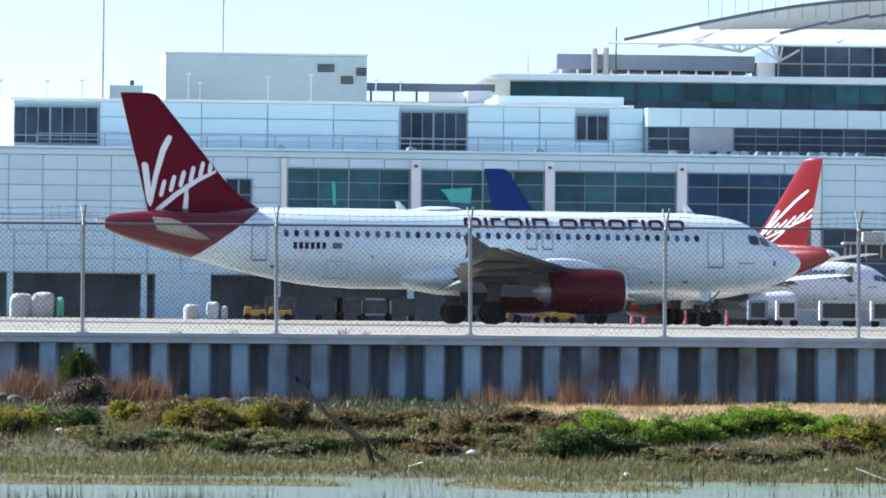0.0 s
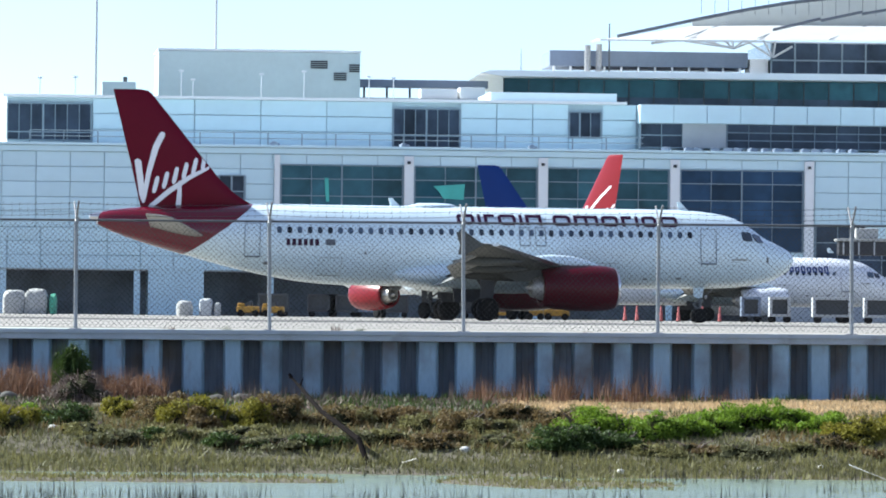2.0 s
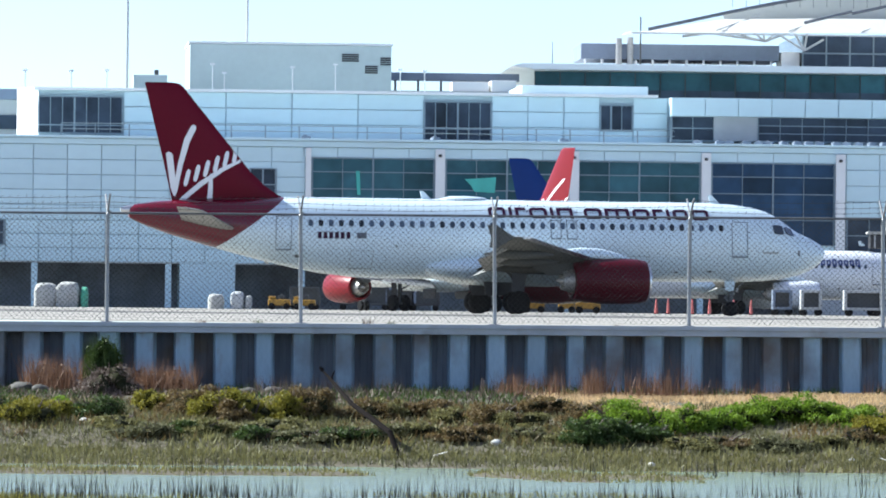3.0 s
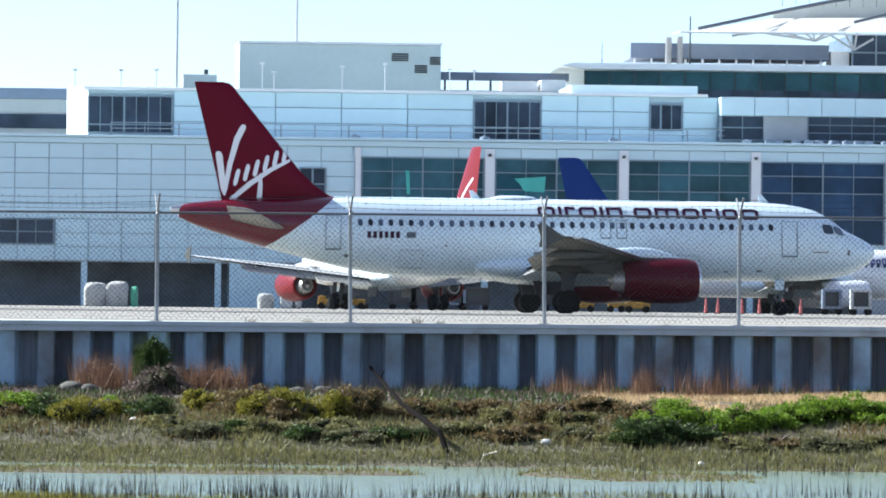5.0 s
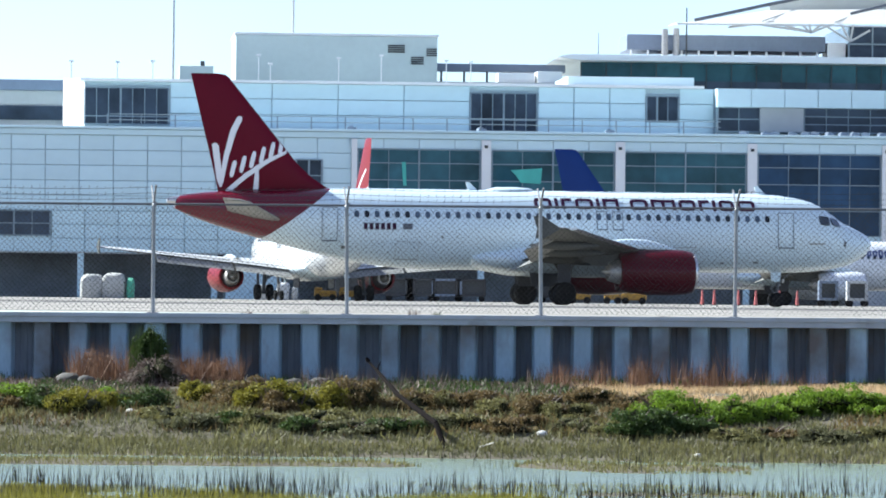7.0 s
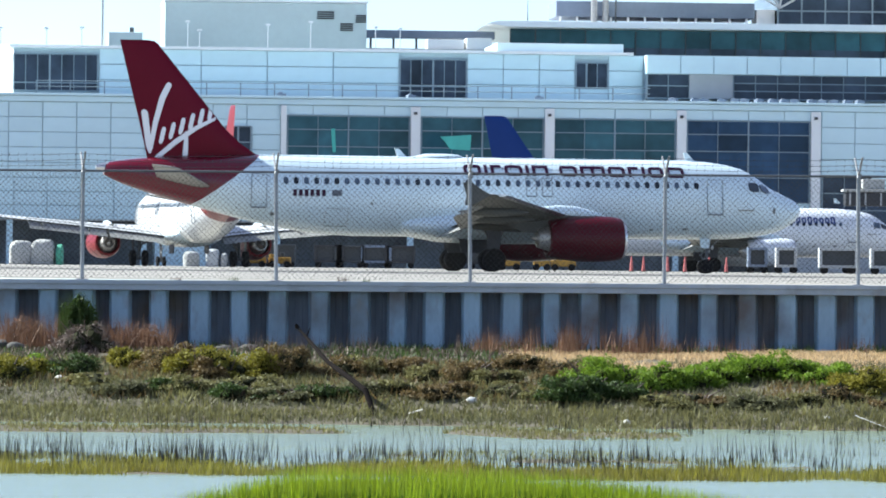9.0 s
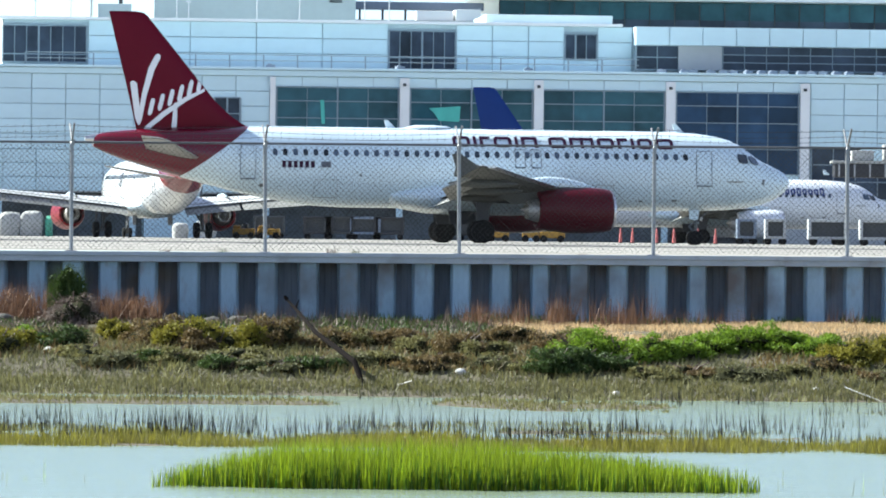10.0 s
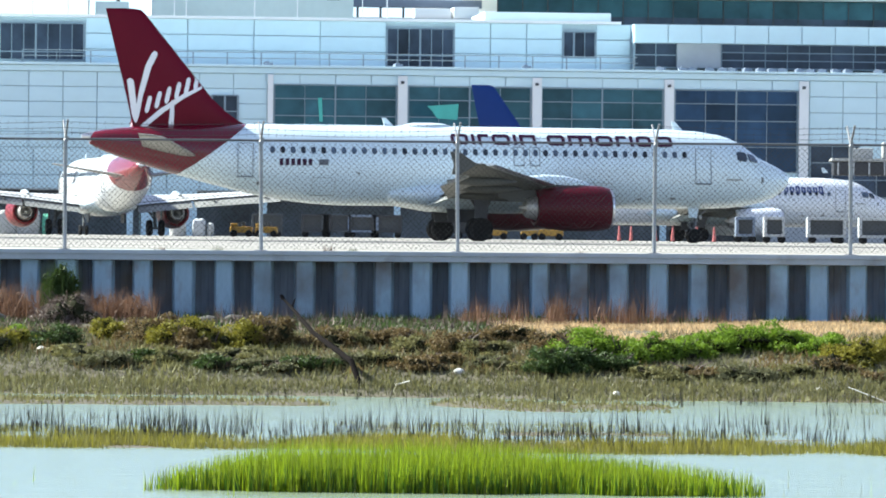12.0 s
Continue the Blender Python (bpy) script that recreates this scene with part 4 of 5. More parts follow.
    part("arch_soffit", loft([[(25.6, y, 28.77)] + [(x, y, z + .3) for x, z in arch[2:]] + [(75, y, 29.12), (34, y, 28.97)] for y in (13.3, 13.6)]), ARCH_INFILL, h, "grey arched roof infill")
    bm = bmesh.new()
    tr = [((20.8, 26.7), (23, 27.2)), ((20.8, 26.7), (25, 27.3)), ((25, 27.3), (28.8, 26.3)), ((28.8, 26.3), (27.6, 27.3)), ((28.8, 26.3), (28.6, 27.3)), ((28.8, 26.3), (30, 27.3)),
          ((28.8, 26.3), (31.2, 27.3)), ((30, 27.1), (32.6, 25.5)), ((32.6, 25.5), (31.6, 27.3)), ((32.6, 25.5), (32.9, 27.3)), ((32.6, 25.5), (34.5, 26.6)), ((24, 27.0), (28.8, 26.35))]
    for (x0, z0), (x1, z1) in tr:
        rod((x0, 5, z0), (x1, 5, z1), .11, sides=6, bm=bm)
    part("roof_truss", bm, GREY_PLASTER, h, "grey tubular truss")


terminal()
roofscape()


# ---- apron clutter ----
def jet_bridge():
    j = thing("jet_bridge", "grey boarding bridge with white roof gear", "jet bridge", pose(32.6, 512, 1.5))
    part("tunnel", box(0, 20, 0, 3, 4.0, 5.1, .1), DARK_METAL, j, "dark ribbed tunnel")
    part("tunnel_roof", box(-.2, 20, -.1, 3.1, 5.12, 5.35, .05), DUSTY, j)
    for k in range(16):
        part("tunnel_rib", box(.3 + 1.25 * k, .42 + 1.25 * k, -.12, 0, 4.05, 5.08), GREY_PLASTER, j)
    part("roof_unit", box(1.4, 3.2, .5, 2.5, 5.35, 6.2, .08), DUSTY, j, "white roof unit")
    part("roof_unit", box(4.0, 5.0, .5, 2.5, 5.35, 6.7, .08), DUSTY, j)
    part("leg", box(6, 6.5, 1, 1.6, -1.5, 4.0, .04), GREY_PLASTER, j)
    part("leg", box(14, 14.5, 1, 1.6, -1.5, 4.0, .04), GREY_PLASTER, j)


def service_truck(x, y, w, body, label, name="service_cart"):
    """A boxy ground vehicle with an open dark bay, wheels and a cab rail."""
    v = thing(name, label, "cart", pose(x, y, 0), group="ground vehicles")
    fr = bmesh.new()
    for a, b, c, d in ((-w / 2, w / 2, 1.75, 1.95), (-w / 2, w / 2, .45, .65), (-w / 2, -w / 2 + .22, .6, 1.8), (w / 2 - .22, w / 2, .6, 1.8)):
        box(a, b, -.9, .9, c, d, .02, fr)
    part("frame", fr, body, v)
    part("bay", box(-w / 2 + .2, w / 2 - .2, -.5, .85, .62, 1.78), STEEL_DARK, v, "dark open bay")
    for sx in (-1, 1):
        for sy in (-.75, .75):
            part("wheel", rod((sx * w * .36, sy - .1, .28), (sx * w * .36, sy + .1, .28), .28, sides=16), TYRE, v, smooth=True)
    return v


def tug(x, y, w, label, m=YELLOW):
    v = thing("baggage_tug", label, "tug", pose(x, y, 0), group="ground vehicles")
    part("body", box(-w / 2, w / 2, -.6, .6, .3, .78, .08), m, v)
    part("bonnet", box(-w / 2 + .05, -w / 2 + w * .35, -.5, .5, .78, 1.02, .08), m, v)
    part("seat", box(.05, .35, -.4, .4, .8, 1.15, .06), STEEL_DARK, v)
    part("steering_column", rod((-.15, 0, .75), (-.05, 0, 1.15), .04), STEEL_DARK, v)
    for sx in (-1, 1):
        for sy in (-.55, .55):
            part("wheel", rod((sx * w * .33, sy - .09, .26), (sx * w * .33, sy + .09, .26), .26, sides=16), TYRE, v, smooth=True)


def cone(x, y, h=.95):
    c = thing("traffic_cone", "faded orange traffic cone on the apron", "cone", pose(x, y, 0), group="traffic cones")
    part("base", box(-.2, .2, -.2, .2, 0, .05, .01), TYRE, c)
    part("body", rod((0, 0, .05), (0, 0, h), .15, .05, 14), CONE_ORANGE, c, smooth=True)


jet_bridge()
service_truck(29.9, 478, 2.9, GREY_PLASTER, "pale grey service cart with a dark open bay")
service_truck(33.5, 476, 2.6, GREY_PLASTER, "pale grey service cart with a dark open bay")
service_truck(26.2, 482, 1.6, GREY_PLASTER, "grey service cart with a dark open bay")
service_truck(24.2, 486, 1.5, ROOF_SLATE, "slate grey service cart with a dark open bay")
for x, w in ((5.0, 1.6), (7.4, 1.2), (9.0, 1.9)):
    tug(x, 470, w, "low yellow baggage tug standing on the apron")
for x in (-14.2, -12.3):
    tug(x, 480, 1.7, "low yellow baggage tug standing on the apron")
for x in (14.2, 15.1, 16.9, 18.2, 20.0, 21.3):
    cone(x, 474, 1.15)


def tarp_pile(x, y, w, h, m, label):
    """A covered load: a lumpy, sagging form."""
    bm = bmesh.new()
    bmesh.ops.create_icosphere(bm, subdivisions=4, radius=1)
    for v in bm.verts:
        p = v.co
        q = Vector((abs(p.x) ** .45 * math.copysign(1, p.x), abs(p.y) ** .5 * math.copysign(1, p.y), abs(p.z) ** .55 * math.copysign(1, p.z)))
        q *= 1 + .12 * noise.noise(q * 1.7 + Vector((x, 0, 0)))
        v.co = (q.x * w / 2, q.y * .8, max(0, (q.z + .55) / 1.55) * h)
    tagged(part("covered_load", bm, m, at=pose(x, y, 0), smooth=True), label, "load", "covered loads")


tarp_pile(-33.6, 505, 1.83, 1.88, DUSTY, "dusty white covered load on the apron")
tarp_pile(-31.8, 505, 1.83, 1.99, DUSTY, "dusty white covered load on the apron")
tarp_pile(-30.5, 505, 0.59, 1.61, GREEN_PLASTIC, "small green covered load on the apron")
tarp_pile(-20.0, 505, 1.29, 1.18, DUSTY, "dusty white covered load on the apron")
tarp_pile(-18.3, 505, 1.07, 1.39, GREY_PLASTER, "grey covered load on the apron")
tarp_pile(-17.4, 505, 0.54, 1.07, DUSTY, "small white covered load on the apron")
for x in (-13.8, -9.6, -7.9, -5.6, -3.6, 1.5, 3.5):
    service_truck(x, 540, 2.6, (DARK_METAL, STEEL_DARK, ROOF_SLATE)[int(abs(x)) % 3], "dark service cart under the terminal")


# ---- plants ----
def leafy(name, colour, back=0.35, vary=0.35, rough=0.6):
    """Leaf matter that also lets light through."""
    m = mat(name, colour, rough, vary=0.2, scale=2.5, fine=20, bump=0.0, by_island=vary, spec=0.25)
    return let_through(m, back)


LUSH = leafy("lush_marsh_grass", (0.235, 0.31, 0.013), .45, .55)
DEEPGREEN = leafy("deep_green_blades", (0.05, 0.12, 0.012), .35, .5)
# near-black green for the lumps that stand in for shade inside bushes
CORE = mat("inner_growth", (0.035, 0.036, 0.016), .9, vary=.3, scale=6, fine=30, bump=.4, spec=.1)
SEDGE = leafy("olive_sedge", (0.215, 0.20, 0.075))
PICKLE = leafy("grey_green_pickleweed", (0.17, 0.165, 0.078), .3)
REED = leafy("dead_dark_reed", (0.016, 0.014, 0.012), .05)
STRAW = leafy("dry_straw", (0.64, 0.46, 0.25), .35)
RUST = leafy("rusty_dry_stalks", (0.21, 0.115, 0.068), .25)
TWIG = leafy("grey_brown_twigs", (0.17, 0.125, 0.10), .15)
ICE = leafy("bright_green_leaves", (0.19, 0.29, 0.025), .4)
DARKLEAF = leafy("dark_green_leaves", (0.06, 0.095, 0.022), .3)
YELLOWLEAF = leafy("yellow_green_leaves", (0.25, 0.225, 0.03), .4)
STRIP = leafy("strip_sedge_olive", (0.19, 0.175, 0.045), .35)
BROWNLEAF = leafy("brown_green_leaves", (0.18, 0.125, 0.05), .3)


def tris(name, corners, material, label, category, kind="stuff", parent=None):
    """Loose three-cornered leaves or blades in one mesh; corners: n x 3 x 3."""
    n = len(corners)
    me = bpy.data.meshes.new(name)
    me.vertices.add(n * 3)
    me.vertices.foreach_set("co", corners.astype(np.float32).ravel())
    me.loops.add(n * 3)
    me.loops.foreach_set("vertex_index", np.arange(n * 3, dtype=np.int32))
    me.polygons.add(n)
    me.polygons.foreach_set("loop_start", np.arange(0, n * 3, 3, dtype=np.int32))
    me.update()
    me.materials.append(material)
    ob = new(name, me)
    ob.parent = parent
    if parent is None or kind:
        tagged(ob, label, category, "", kind)
    return ob


def ground_z(xs, ys):
    return np.array([marsh(a, b) for a, b in zip(xs, ys)])


def blades(rng, x, y, z, h, w, lean):
    """Upright blades: arrays of places, heights, widths."""
    n = len(x)
    a = rng.uniform(0, math.pi, n)
    dx, dy = np.cos(a) * w / 2, np.sin(a) * w / 2
    b = rng.uniform(0, 2 * math.pi, n)
    k = rng.normal(0, 1, n) * lean * h
    p = np.stack([x, y, z], 1)
    side = np.stack([dx, dy, np.zeros(n)], 1)
    tip = p + np.stack([np.cos(b) * k, np.sin(b) * k, h], 1)
    return np.stack([p - side, p + side, tip], 1)


def leaves(rng, centre, size):
    n = len(centre)
    u = rng.normal(0, 1, (n, 3))
    u /= np.linalg.norm(u, axis=1, keepdims=True)
    v = np.cross(u, rng.normal(0, 1, (n, 3)))
    v /= np.linalg.norm(v, axis=1, keepdims=True)
    s = (size * rng.uniform(.6, 1.4, n))[:, None]
    return np.stack([centre - u * s * .5 - v * s * .25, centre + u * s * .5 - v * s * .1, centre + v * s * .45], 1)


def field(name, seed, n, x0, x1, y0, y1, h, w, material, label, category="grass", lean=.25, keep=None, above=None, sink=.02):
    rng = np.random.default_rng(seed)
    x, y = rng.uniform(x0, x1, n), rng.uniform(y0, y1, n)
    if keep:
        ok = np.array([keep(a, b) for a, b in zip(x, y)])
        x, y = x[ok], y[ok]
    z = ground_z(x, y)
    if above is not None:
        ok = z + rng.normal(0, .018, len(z)) > above
        x, y, z = x[ok], y[ok], z[ok]
    hh = h * rng.uniform(.45, 1.25, len(x))
    return tris(name, blades(rng, x, y, z - sink, hh, w * rng.uniform(.6, 1.4, len(x)), lean), material, label, category)


def patch(sx, sy, seed, level):
    return lambda a, b: noise.noise((a * sx, b * sy, seed)) > level


def bush(name, seed, x, y, r, h, n, size, material, label, group="", low=0.0, core=None):
    """A shrub: a short branching stem, added dark lumps that shade its inside and many small leaves in uneven clumps.
    """
    rng = np.random.default_rng(seed)
    base = marsh(x, y)
    b = thing(name, label, "bush", pose(x, y, base), group=group)
    stem = bmesh.new()
    for k in range(7):
        a = rng.uniform(0, 2 * math.pi)
        tip = Vector((math.cos(a) * r * rng.uniform(.3, .8), math.sin(a) * .5 * r * rng.uniform(.3, .8), h * rng.uniform(.45, .85)))
        rod((0, 0, -.05), tip * .5 + Vector((0, 0, .02)), .02, .014, 5, stem)
        rod(tip * .5 + Vector((0, 0, .02)), tip, .014, .006, 5, stem)
    part("stem", stem, TWIG, b)
    m = 18
    cl = rng.normal(0, 1, (m, 3))
    cl /= np.linalg.norm(cl, axis=1, keepdims=True)
    cl[:, 2] = np.abs(cl[:, 2])
    cl = cl * rng.uniform(.55, 1.0, (m, 1)) * np.array([r, r * .7, h * .78])
    cl[:, 2] = low * h + (1 - low) * cl[:, 2]
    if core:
        # lumps added to stop light passing through and to darken the inside
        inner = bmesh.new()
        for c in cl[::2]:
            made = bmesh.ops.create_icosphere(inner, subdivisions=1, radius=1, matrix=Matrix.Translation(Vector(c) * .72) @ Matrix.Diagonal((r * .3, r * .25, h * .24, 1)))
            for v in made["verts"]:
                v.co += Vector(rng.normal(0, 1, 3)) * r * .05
        part("inner_growth", inner, core, b, "dark inner lumps that shade the bush", smooth=True)
    pick = rng.integers(0, m, n)
    d = rng.normal(0, 1, (n, 3))
    d /= np.linalg.norm(d, axis=1, keepdims=True)
    c = cl[pick] + d * rng.uniform(.5, 1.1, (n, 1)) * np.array([r * .3, r * .25, h * .22])
    c[:, 2] = np.abs(c[:, 2])
    tris("foliage", leaves(rng, c, np.full(n, size)), material, "", "", "", b)
    return b


# low growth on the bank, thinning to mud and straw
field("pickleweed", 1, 60000, -11, 11, 89.6, 96.5, .11, .03, PICKLE, "low grey-green pickleweed on the mud bank", "marsh plants", .8, patch(.5, .8, 2.0, -.45), -2.02)
field("sedge", 2, 22000, -11, 11, 89.8, 92.0, .12, .022, SEDGE, "olive sedge along the water's edge", "grass", .3, patch(.35, .6, 7.0, -.4), -2.035)
field("low_sedge", 21, 30000, -11, 11, 83.5, 88.2, .085, .025, SEDGE, "short olive sedge on low islets of mud", "grass", .5, patch(.35, .6, 7.0, -.5), -2.035)
field("bank_undergrowth", 3, 9000, -11, 11, 92.5, 96.2, .16, .04, BROWNLEAF, "brown and green undergrowth on the bank", "marsh plants", .8, lambda a, b: noise.noise((a * .6, b * .5, 4)) > -.1 and not (a > .8 and b > 94.8))
field("dry_straw", 4, 30000, 1.0, 11, 95.6, 99.6, .085, .022, STRAW, "pale dry straw at the foot of the wall", "grass", .7, patch(.5, .7, 1.0, -.6))
field("bank_green", 33, 9000, -11, 11, 91.5, 94.5, .16, .035, SEDGE, "olive green growth on the bank", "marsh plants", .6, lambda a, b: noise.noise((a * .7, b * .6, 9)) > .02)
field("foot_undergrowth", 15, 6000, -11, 1.2, 96.2, 99.4, .11, .035, TWIG, "dark brown undergrowth at the foot of the wall", "marsh plants", .8, patch(.9, .9, 5.0, -.45))
# plants in dark leaf colour, which also makes the shadow band below the wall
field("foot_growth", 16, 9000, -11, 1.6, 96.0, 99.2, .10, .035, DARKLEAF, "olive growth darkened for the shadow at the wall's foot", "marsh plants", .7, patch(.7, .7, 15.0, -.2))
field("wall_foot_growth", 34, 4500, -11, 11, 99.0, 99.85, .16, .03, DARKLEAF, "growth darkened for the shadow along the wall's foot", "marsh plants", .5, patch(1.2, .5, 12.0, -.15))
for seed, n, lo, hi, tall_h in ((5, 1100, .5, 3.7, .3), (51, 800, .7, 2.1, .42), (52, 900, 1.9, 3.3, .5), (53, 200, 2.5, 3.5, .72)):
    field("dry_stalks", seed, n, lo, hi, 98.2, 99.7, tall_h, .012, RUST, "rust-brown dry stalks before the sea wall", "grass", .3, patch(1.8, .5, 6.0 + seed, -.12))
field("dry_stalks", 6, 700, 3.7, 9, 98.6, 99.7, .3, .011, RUST, "thin rust-brown stalks before the sea wall", "grass", .22, patch(1.6, .4, 6.0, .1))
field("dry_stalks", 26, 900, -3.6, .6, 98.4, 99.7, .3, .012, TWIG, "thin grey-brown stalks before the sea wall", "grass", .25, patch(1.4, .4, 2.0, 0))


# strips in the water
def band(a, b):
    return noise.noise((a * .3, b * .55, 11)) + .35 * noise.noise((a * 1.1, b * 1.2, 5)) > -.1


def strip(a, b):
    """The long strip: its near and far edges wander, and it thins out to one side."""
    near = 68.4 + .8 * noise.noise((a * .35, 1, 2)) + .3 * noise.noise((a * 1.6, 5, 2))
    far = 73.6 + 1.6 * noise.noise((a * .3, 7, 4)) - (1.6 if a > 1.2 else 0)
    return near < b < far and noise.noise((a * .8, b * .9, 21)) > (-.32 if b < 71.5 else -.02)


field("strip_sedge", 7, 30000, -8, 8, 74.5, 80.5, .11, .018, STRIP, "low olive sedge tufts standing in water", "grass", .35, band, -2.2, sink=.06)
field("strip_sedge", 71, 110000, -8, 8, 67.5, 75.5, .13, .018, STRIP, "low olive sedge strip standing in water", "grass", .4, strip, -2.2, sink=.05)
field("strip_green", 72, 34000, -8, 8, 67.5, 73, .19, .016, YELLOWLEAF, "yellow-green blades in the sedge strip", "grass", .3, lambda a, b: strip(a, b) and noise.noise((a * .5, b * .4, 31)) > -.1, -2.2, sink=.05)
def reeds(seed, groups, x0, x1, y0, y1, h, label):
    """Stems in loose groups."""
    rng = np.random.default_rng(seed)
    gx, gy = rng.uniform(x0, x1, groups), rng.uniform(y0, y1, groups)
    n = rng.integers(5, 26, groups)
    gh = np.repeat(h * rng.uniform(.55, 1.25, groups), n)
    x = np.repeat(gx, n) + rng.normal(0, .2, n.sum())
    y = np.repeat(gy, n) + rng.normal(0, .35, n.sum())
    z = np.minimum(ground_z(x, y), WATER_Z) - .03
    tris("dark_reeds", blades(rng, x, y, z, gh * rng.uniform(.4, 1.2, len(x)), .013 * rng.uniform(.6, 1.5, len(x)), .15), REED, label, "reeds")


reeds(8, 75, -8, 8, 71, 76, .34, "dark dead reed stems standing in water")
reeds(81, 85, -8, 8, 74.5, 80, .34, "dark dead reed stems standing in water")
reeds(82, 14, -8, -2.5, 70, 76, .36, "dark dead reed stems standing in water")
reeds(9, 45, -8, 8, 84, 91, .34, "dark dead reed stems at the bank")
reeds(83, 90, -8, 8, 69.5, 73, .36, "dark dead reed stems standing in water")


def clump_keep(a, b):
    u = (a - .27) / 2.78
    edge = 1 - abs(u) ** 2.4
    if abs(noise.noise((a * 9, b * 9, 3))) > 1.5 * (1 - abs(u)) + .04:
        return False
    return abs(u) < 1 and 57.6 + .35 * noise.noise((a * 1.3, 0, 4)) < b < 58.2 + 2.4 * edge + .5 * noise.noise((a * .9, 2, 1))


def tall(seed, n, material, label, hmax, w):
    rng = np.random.default_rng(seed)
    x, y = rng.uniform(-2.6, 3.1, n), rng.uniform(57.2, 61.2, n)
    ok = np.array([clump_keep(a, b) for a, b in zip(x, y)])
    x, y = x[ok], y[ok]
    u = (x - .27) / 2.78
    env = np.where(u < -.6, .45 + (u + 1) * 1.3, 1 - .5 * np.clip(u, 0, 1) ** 1.3)
    hh = hmax * np.clip(env, .3, 1) * rng.uniform(.65, 1.15, len(x))
    tris("marsh_grass", blades(rng, x, y, np.full(len(x), WATER_Z - .03), hh, w * rng.uniform(.6, 1.3, len(x)), .13), material, label, "grass")


tall(30, 24000, LUSH, "lush bright green marsh grass growing in water", .42, .014)
tall(31, 16000, DEEPGREEN, "darker green blades in the marsh grass", .30, .015)
field("sparse_grass", 36, 420, -4.2, 4.9, 56.5, 61.5, .3, .011, LUSH, "thin green grass tufts in open water", "grass", .15, patch(1.4, 1.0, 3.0, .3), sink=.03)
field("sparse_grass", 32, 130, -4.2, 4.5, 56.5, 60.5, .24, .01, SEDGE, "sparse thin grass blades in open water", "grass", .15, sink=.03)

# shrubs on the bank
rng_b = random.Random(77)
KINDS = {"ice": (ICE, "green_bush", "bright green leafy bush on the mud bank"), "dark": (DARKLEAF, "dark_bush", "dark green low bush on the mud bank"),
         "yellow": (YELLOWLEAF, "flowering_bush", "yellow-green flowering bush on the bank"), "brown": (BROWNLEAF, "brown_bush", "brown and olive bush on the mud bank"),
         "olive": (SEDGE, "olive_bush", "olive green low bush on the mud bank"), "grey": (PICKLE, "grey_bush", "grey-green low bush on the mud bank")}


def hedge(kinds, x0, x1, y0, y1, count, r, h, n, size):
    """A loose row of shrubs, each a little different."""
    for i in range(count):
        u = (i + .5) / count
        m, nm, lab = KINDS[kinds[(i * 5 + i // 3) % len(kinds)]]
        k = rng_b.uniform(.75, 1.25)
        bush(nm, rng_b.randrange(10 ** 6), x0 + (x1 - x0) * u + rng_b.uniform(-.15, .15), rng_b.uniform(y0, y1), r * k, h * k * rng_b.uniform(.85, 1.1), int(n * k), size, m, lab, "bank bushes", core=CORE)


hedge(("ice",), 2.25, 3.6, 93.3, 94.1, 5, .52, .48, 5200, .04)
hedge(("ice", "ice", "ice", "yellow"), 3.6, 6.2, 93.8, 95.0, 8, .5, .4, 4500, .04)
# dark-leaved shrubs stand in for the shaded lower side of the green bushes
hedge(("dark",), 1.6, 3.1, 92.6, 93.0, 4, .42, .36, 3000, .045)
hedge(("yellow", "yellow", "olive"), 6.0, 7.6, 93.4, 94.8, 4, .42, .42, 3500, .04)
hedge(("yellow", "brown", "yellow", "olive"), -4.7, -2.3, 94.2, 95.4, 8, .48, .58, 5600, .038)
hedge(("olive", "grey", "dark", "brown"), -5.2, -1.6, 92.7, 93.6, 9, .46, .22, 2600, .04)
hedge(("ice", "yellow", "dark"), -7.4, -5.3, 93.6, 94.9, 6, .45, .42, 4200, .038)
hedge(("brown", "olive", "brown", "grey"), -1.7, 2.2, 93.6, 95.6, 11, .46, .34, 3200, .038)
hedge(("grey", "brown", "olive"), -1.5, 1.6, 92.5, 93.3, 6, .42, .24, 2200, .04)
hedge(("olive", "grey", "brown"), 3.2, 7.6, 92.2, 92.9, 9, .4, .2, 2000, .04)
hedge(("brown", "dark"), -8.6, -7.4, 93.2, 95, 4, .5, .4, 3000, .04)
bush("wall_bush", 201, -5.72, 99.2, .3, .85, 5000, .045, DARKLEAF, "dark green shrub growing against the sea wall", low=.4)
field("wall_shoots", 210, 420, -6.0, -5.45, 99.0, 99.4, .8, .02, DARKLEAF, "upright dark green shoots against the sea wall", "marsh plants", .12)
for s, x, r, h in ((202, -6.45, .42, .6), (203, -5.05, .36, .45), (204, -4.6, .32, .45)):
    bush("dry_bush", s, x, 98.9, r, h, 2600, .026, RUST, "rust-brown dry bush before the sea wall", "dry bushes")
field("dry_stalks", 211, 750, -6.9, -6.0, 98.3, 99.4, .55, .012, RUST, "rust-brown dry stalks before the sea wall", "grass", .38, patch(2.0, .6, 41.0, -.3))
field("dry_stalks", 212, 800, -5.3, -4.2, 98.3, 99.4, .48, .012, RUST, "rust-brown dry stalks before the sea wall", "grass", .38, patch(2.0, .6, 44.0, -.3))
bush("twig_bush", 205, -5.5, 97.6, .58, .58, 7000, .03, TWIG, "grey-brown twiggy dry bush on the bank", core=CORE)


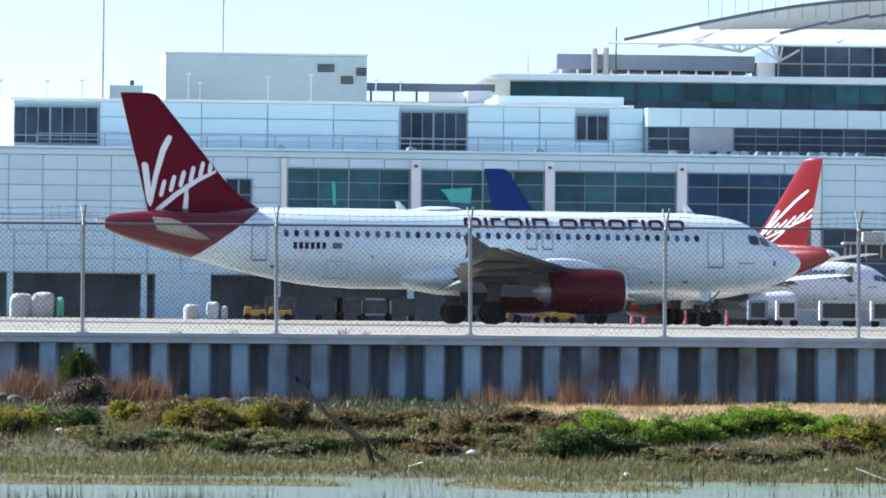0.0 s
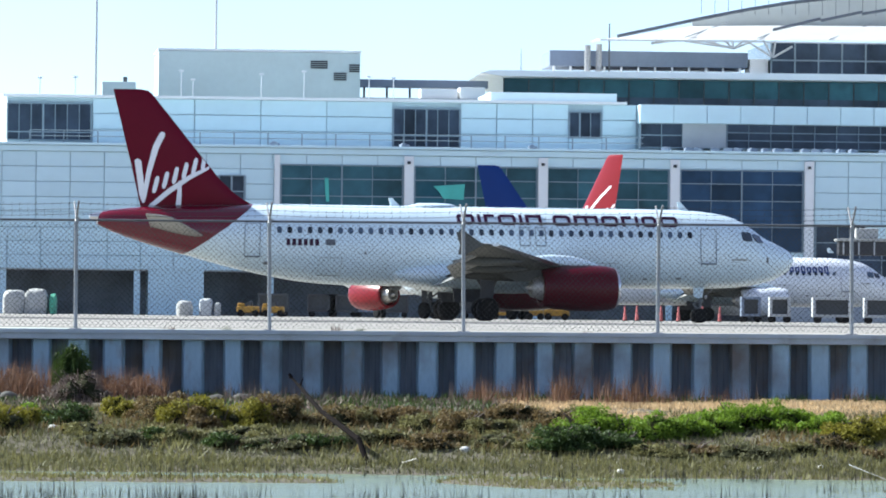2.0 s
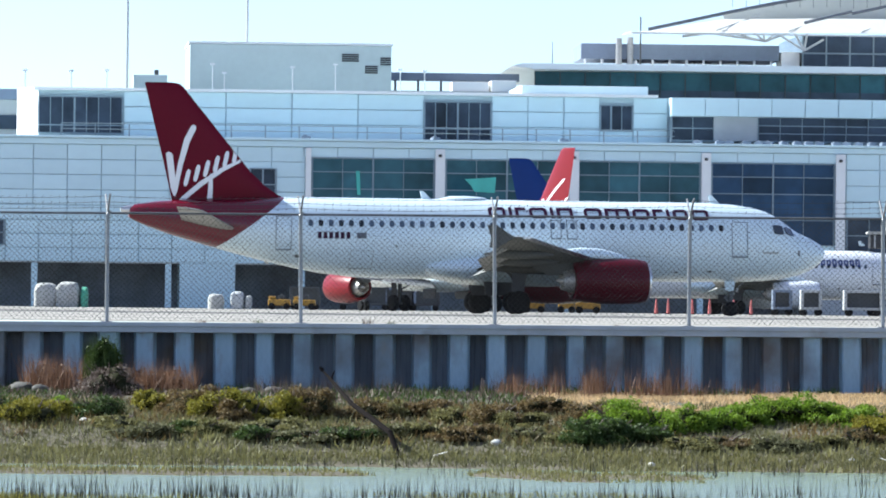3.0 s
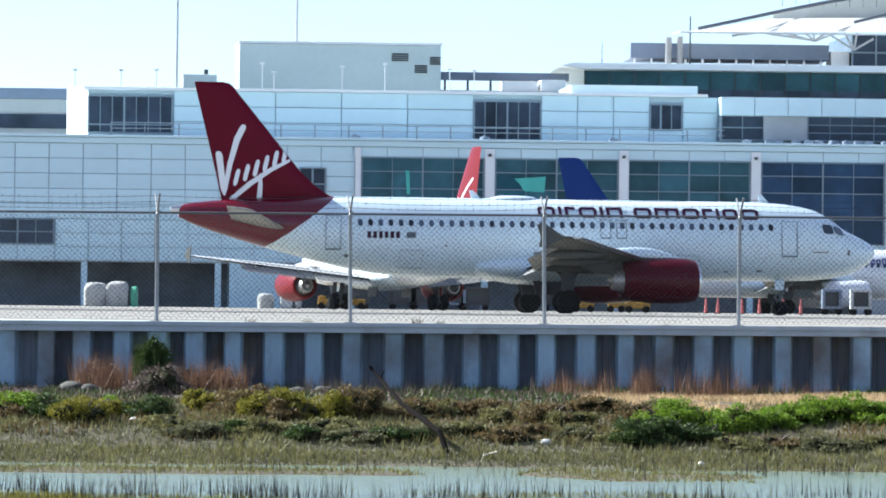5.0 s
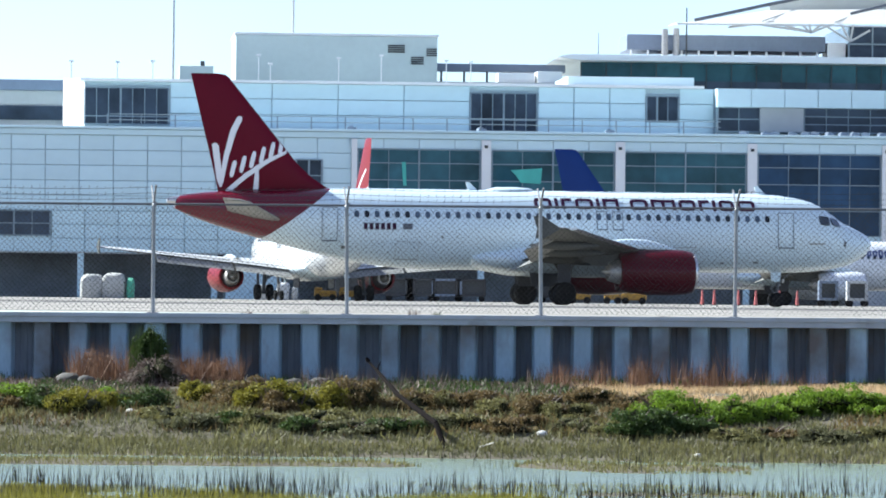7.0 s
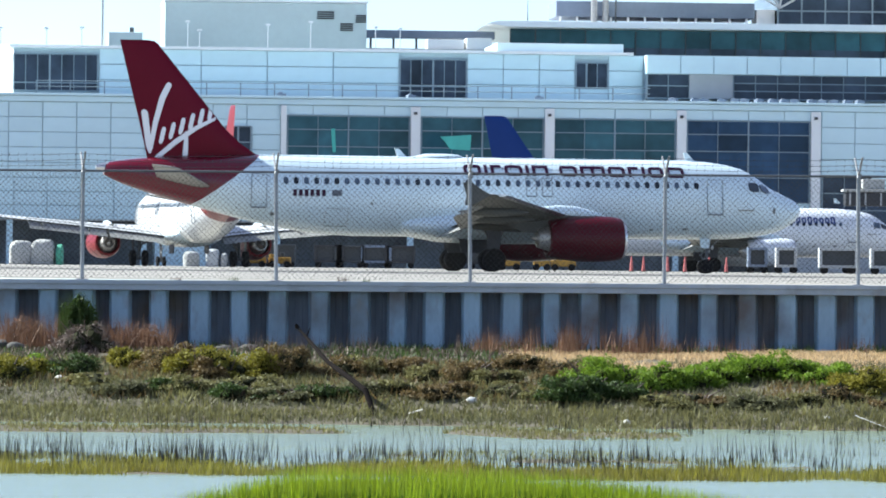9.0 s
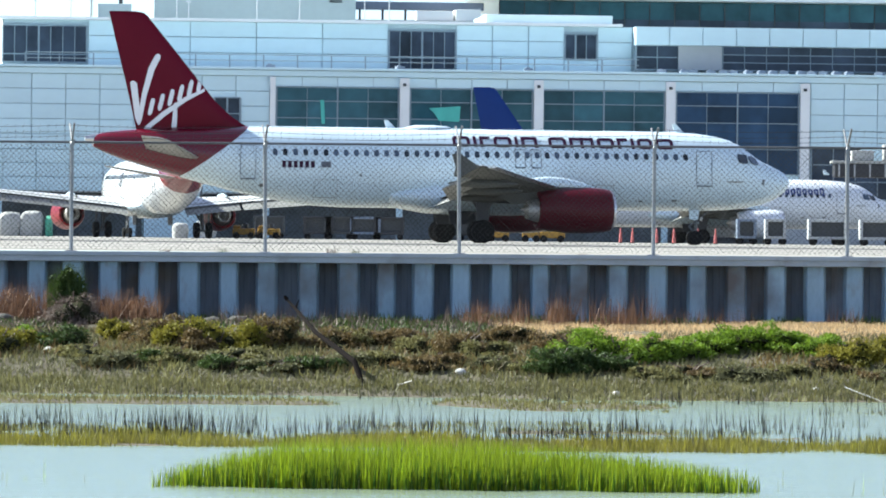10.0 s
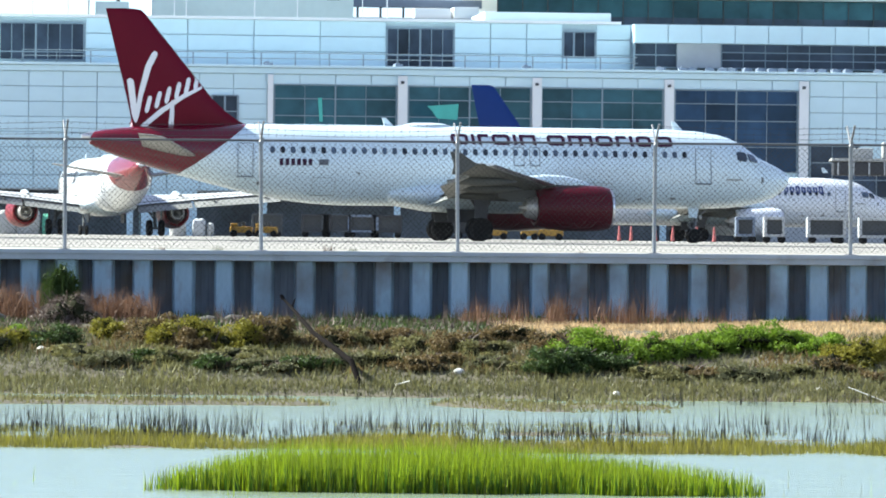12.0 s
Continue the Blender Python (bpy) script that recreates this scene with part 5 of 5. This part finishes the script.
# driftwood, stones and litter
def driftwood():
    bm = bmesh.new()
    pts = [(-2.12, 93.8, -.68), (-1.99, 93.6, -.81), (-1.84, 93.3, -.97), (-1.67, 92.9, -1.15), (-1.41, 92.5, -1.33), (-1.09, 92.0, -1.55), (-.95, 91.7, -1.93)]
    rs = [.016, .022, .028, .034, .04, .043, .043]
    for a, b, r, q in zip(pts, pts[1:], rs, rs[1:]):
        rod(a, b, r, q, 8, bm)
    rod((-1.99, 93.6, -.81), (-1.94, 93.5, -.67), .014, .006, 6, bm)
    rod((-2.12, 93.8, -.68), (-2.16, 93.8, -.62), .035, .02, 6, bm)
    tagged(part("driftwood", bm, DRIFT, smooth=True), "dark bare driftwood branch leaning on the bank", "branch")


def stone(x, y, w, h, seed, m=DUSTY, lab="pale stone lying on the mud"):
    bm = bmesh.new()
    bmesh.ops.create_icosphere(bm, subdivisions=2, radius=1)
    for v in bm.verts:
        q = v.co * (1 + .25 * noise.noise(v.co * 1.3 + Vector((seed, 0, 0))))
        v.co = (q.x * w / 2, q.y * w / 2.4, q.z * h / 2)
    tagged(part("stone", bm, m, at=pose(x, y, marsh(x, y) + h * .3), smooth=True), lab, "stone", "stones on the bank")


driftwood()
PALE = mat("pale_stone", (0.62, 0.60, 0.55), .8, vary=.1, scale=6, bump=.2)
ROCK = mat("grey_rock", (0.10, 0.095, 0.085), .9, vary=.2, scale=5, bump=.4)
for i, (x, y, w, h) in enumerate(((.46, 92.6, .17, .1), (2.68, 90.9, .13, .09), (-5.65, 93.9, .16, .09), (5.6, 91.6, .1, .06), (4.7, 91.5, .08, .05), (6.1, 94.4, .14, .08))):
    stone(x, y, w, h, i, PALE)
for i, (x, y, w, h) in enumerate(((-6.9, 98.4, .4, .2), (-6.6, 98.2, .3, .16), (-3.4, 98.9, .3, .12), (-3.0, 99.0, .34, .12))):
    stone(x, y, w, h, 20 + i, ROCK, "grey rock at the foot of the wall")
tagged(part("bleached_stick", rod((6.0, 91.4, marsh(6.0, 91.4) + .1), (6.5, 90.8, marsh(6.5, 90.8) + .03), .008, .005, 6), DUSTY), "thin bleached stick on the bank", "stick")
tagged(part("bleached_stick", rod((-.45, 91.7, marsh(-.45, 91.7) + .03), (-.25, 91.5, marsh(-.25, 91.5) + .13), .012, .006, 6), PALE), "thin bleached stick on the bank", "stick")


def weed(seed, x, h):
    """A dry sprig in a joint behind the wall's cap."""
    rng = np.random.default_rng(seed)
    n = 14
    px, py = rng.normal(x, .05, n), rng.normal(100.75, .05, n)
    tris("weed", blades(rng, px, py, np.full(n, -.01), h * rng.uniform(.5, 1.1, n), .02, .35), DARKLEAF if seed % 2 else TWIG, "small dry weed growing behind the wall cap", "weed")


for i, (x, h) in enumerate(((-1.55, .13), (-1.2, .07), (-4.2, .06), (-3.35, .08), (2.4, .07), (5.2, .06))):
    weed(400 + i, x, h)


def motions():
    """The second airliner taxis behind the first and turns away."""
    walk(taxiing, [(t, pose(x, y, 0, 0, 0, 180 - a)) for t, x, y, a in TAXI])
    # its wheels roll with the distance covered
    way, steps = 0.0, [(0.0, 0.0)]
    for i in range(1, 121):
        way += 0.1 * (8.2 - 0.36 * i * 0.1 - 0.02 * i * 0.1)
        steps.append((i * 0.1, way))
    for tyre in [o for o in taxiing.children if o.name.startswith("tyre")]:
        home, r = tyre.matrix_basis.copy(), max(tyre.data.vertices[i].co.z for i in range(len(tyre.data.vertices)))
        walk(tyre, [(t, home @ Matrix.Rotation(-d / r, 4, "X")) for t, d in steps])


TAXI = [(0, 13.7, 451, 48), (1.0, 7.85, 453.5, 52), (1.5, 5.3, 455, 54.5), (2.5, 0.42, 458.5, 59), (3.5, -3.4, 461, 63), (5.5, -10.95, 465, 71), (6.0, -12.3, 466, 73),
        (6.5, -13.55, 467, 74.7), (8.5, -17.8, 470.5, 77.5), (9.5, -19.85, 472, 78.3), (12, -24.3, 476, 79.5)]
motions()
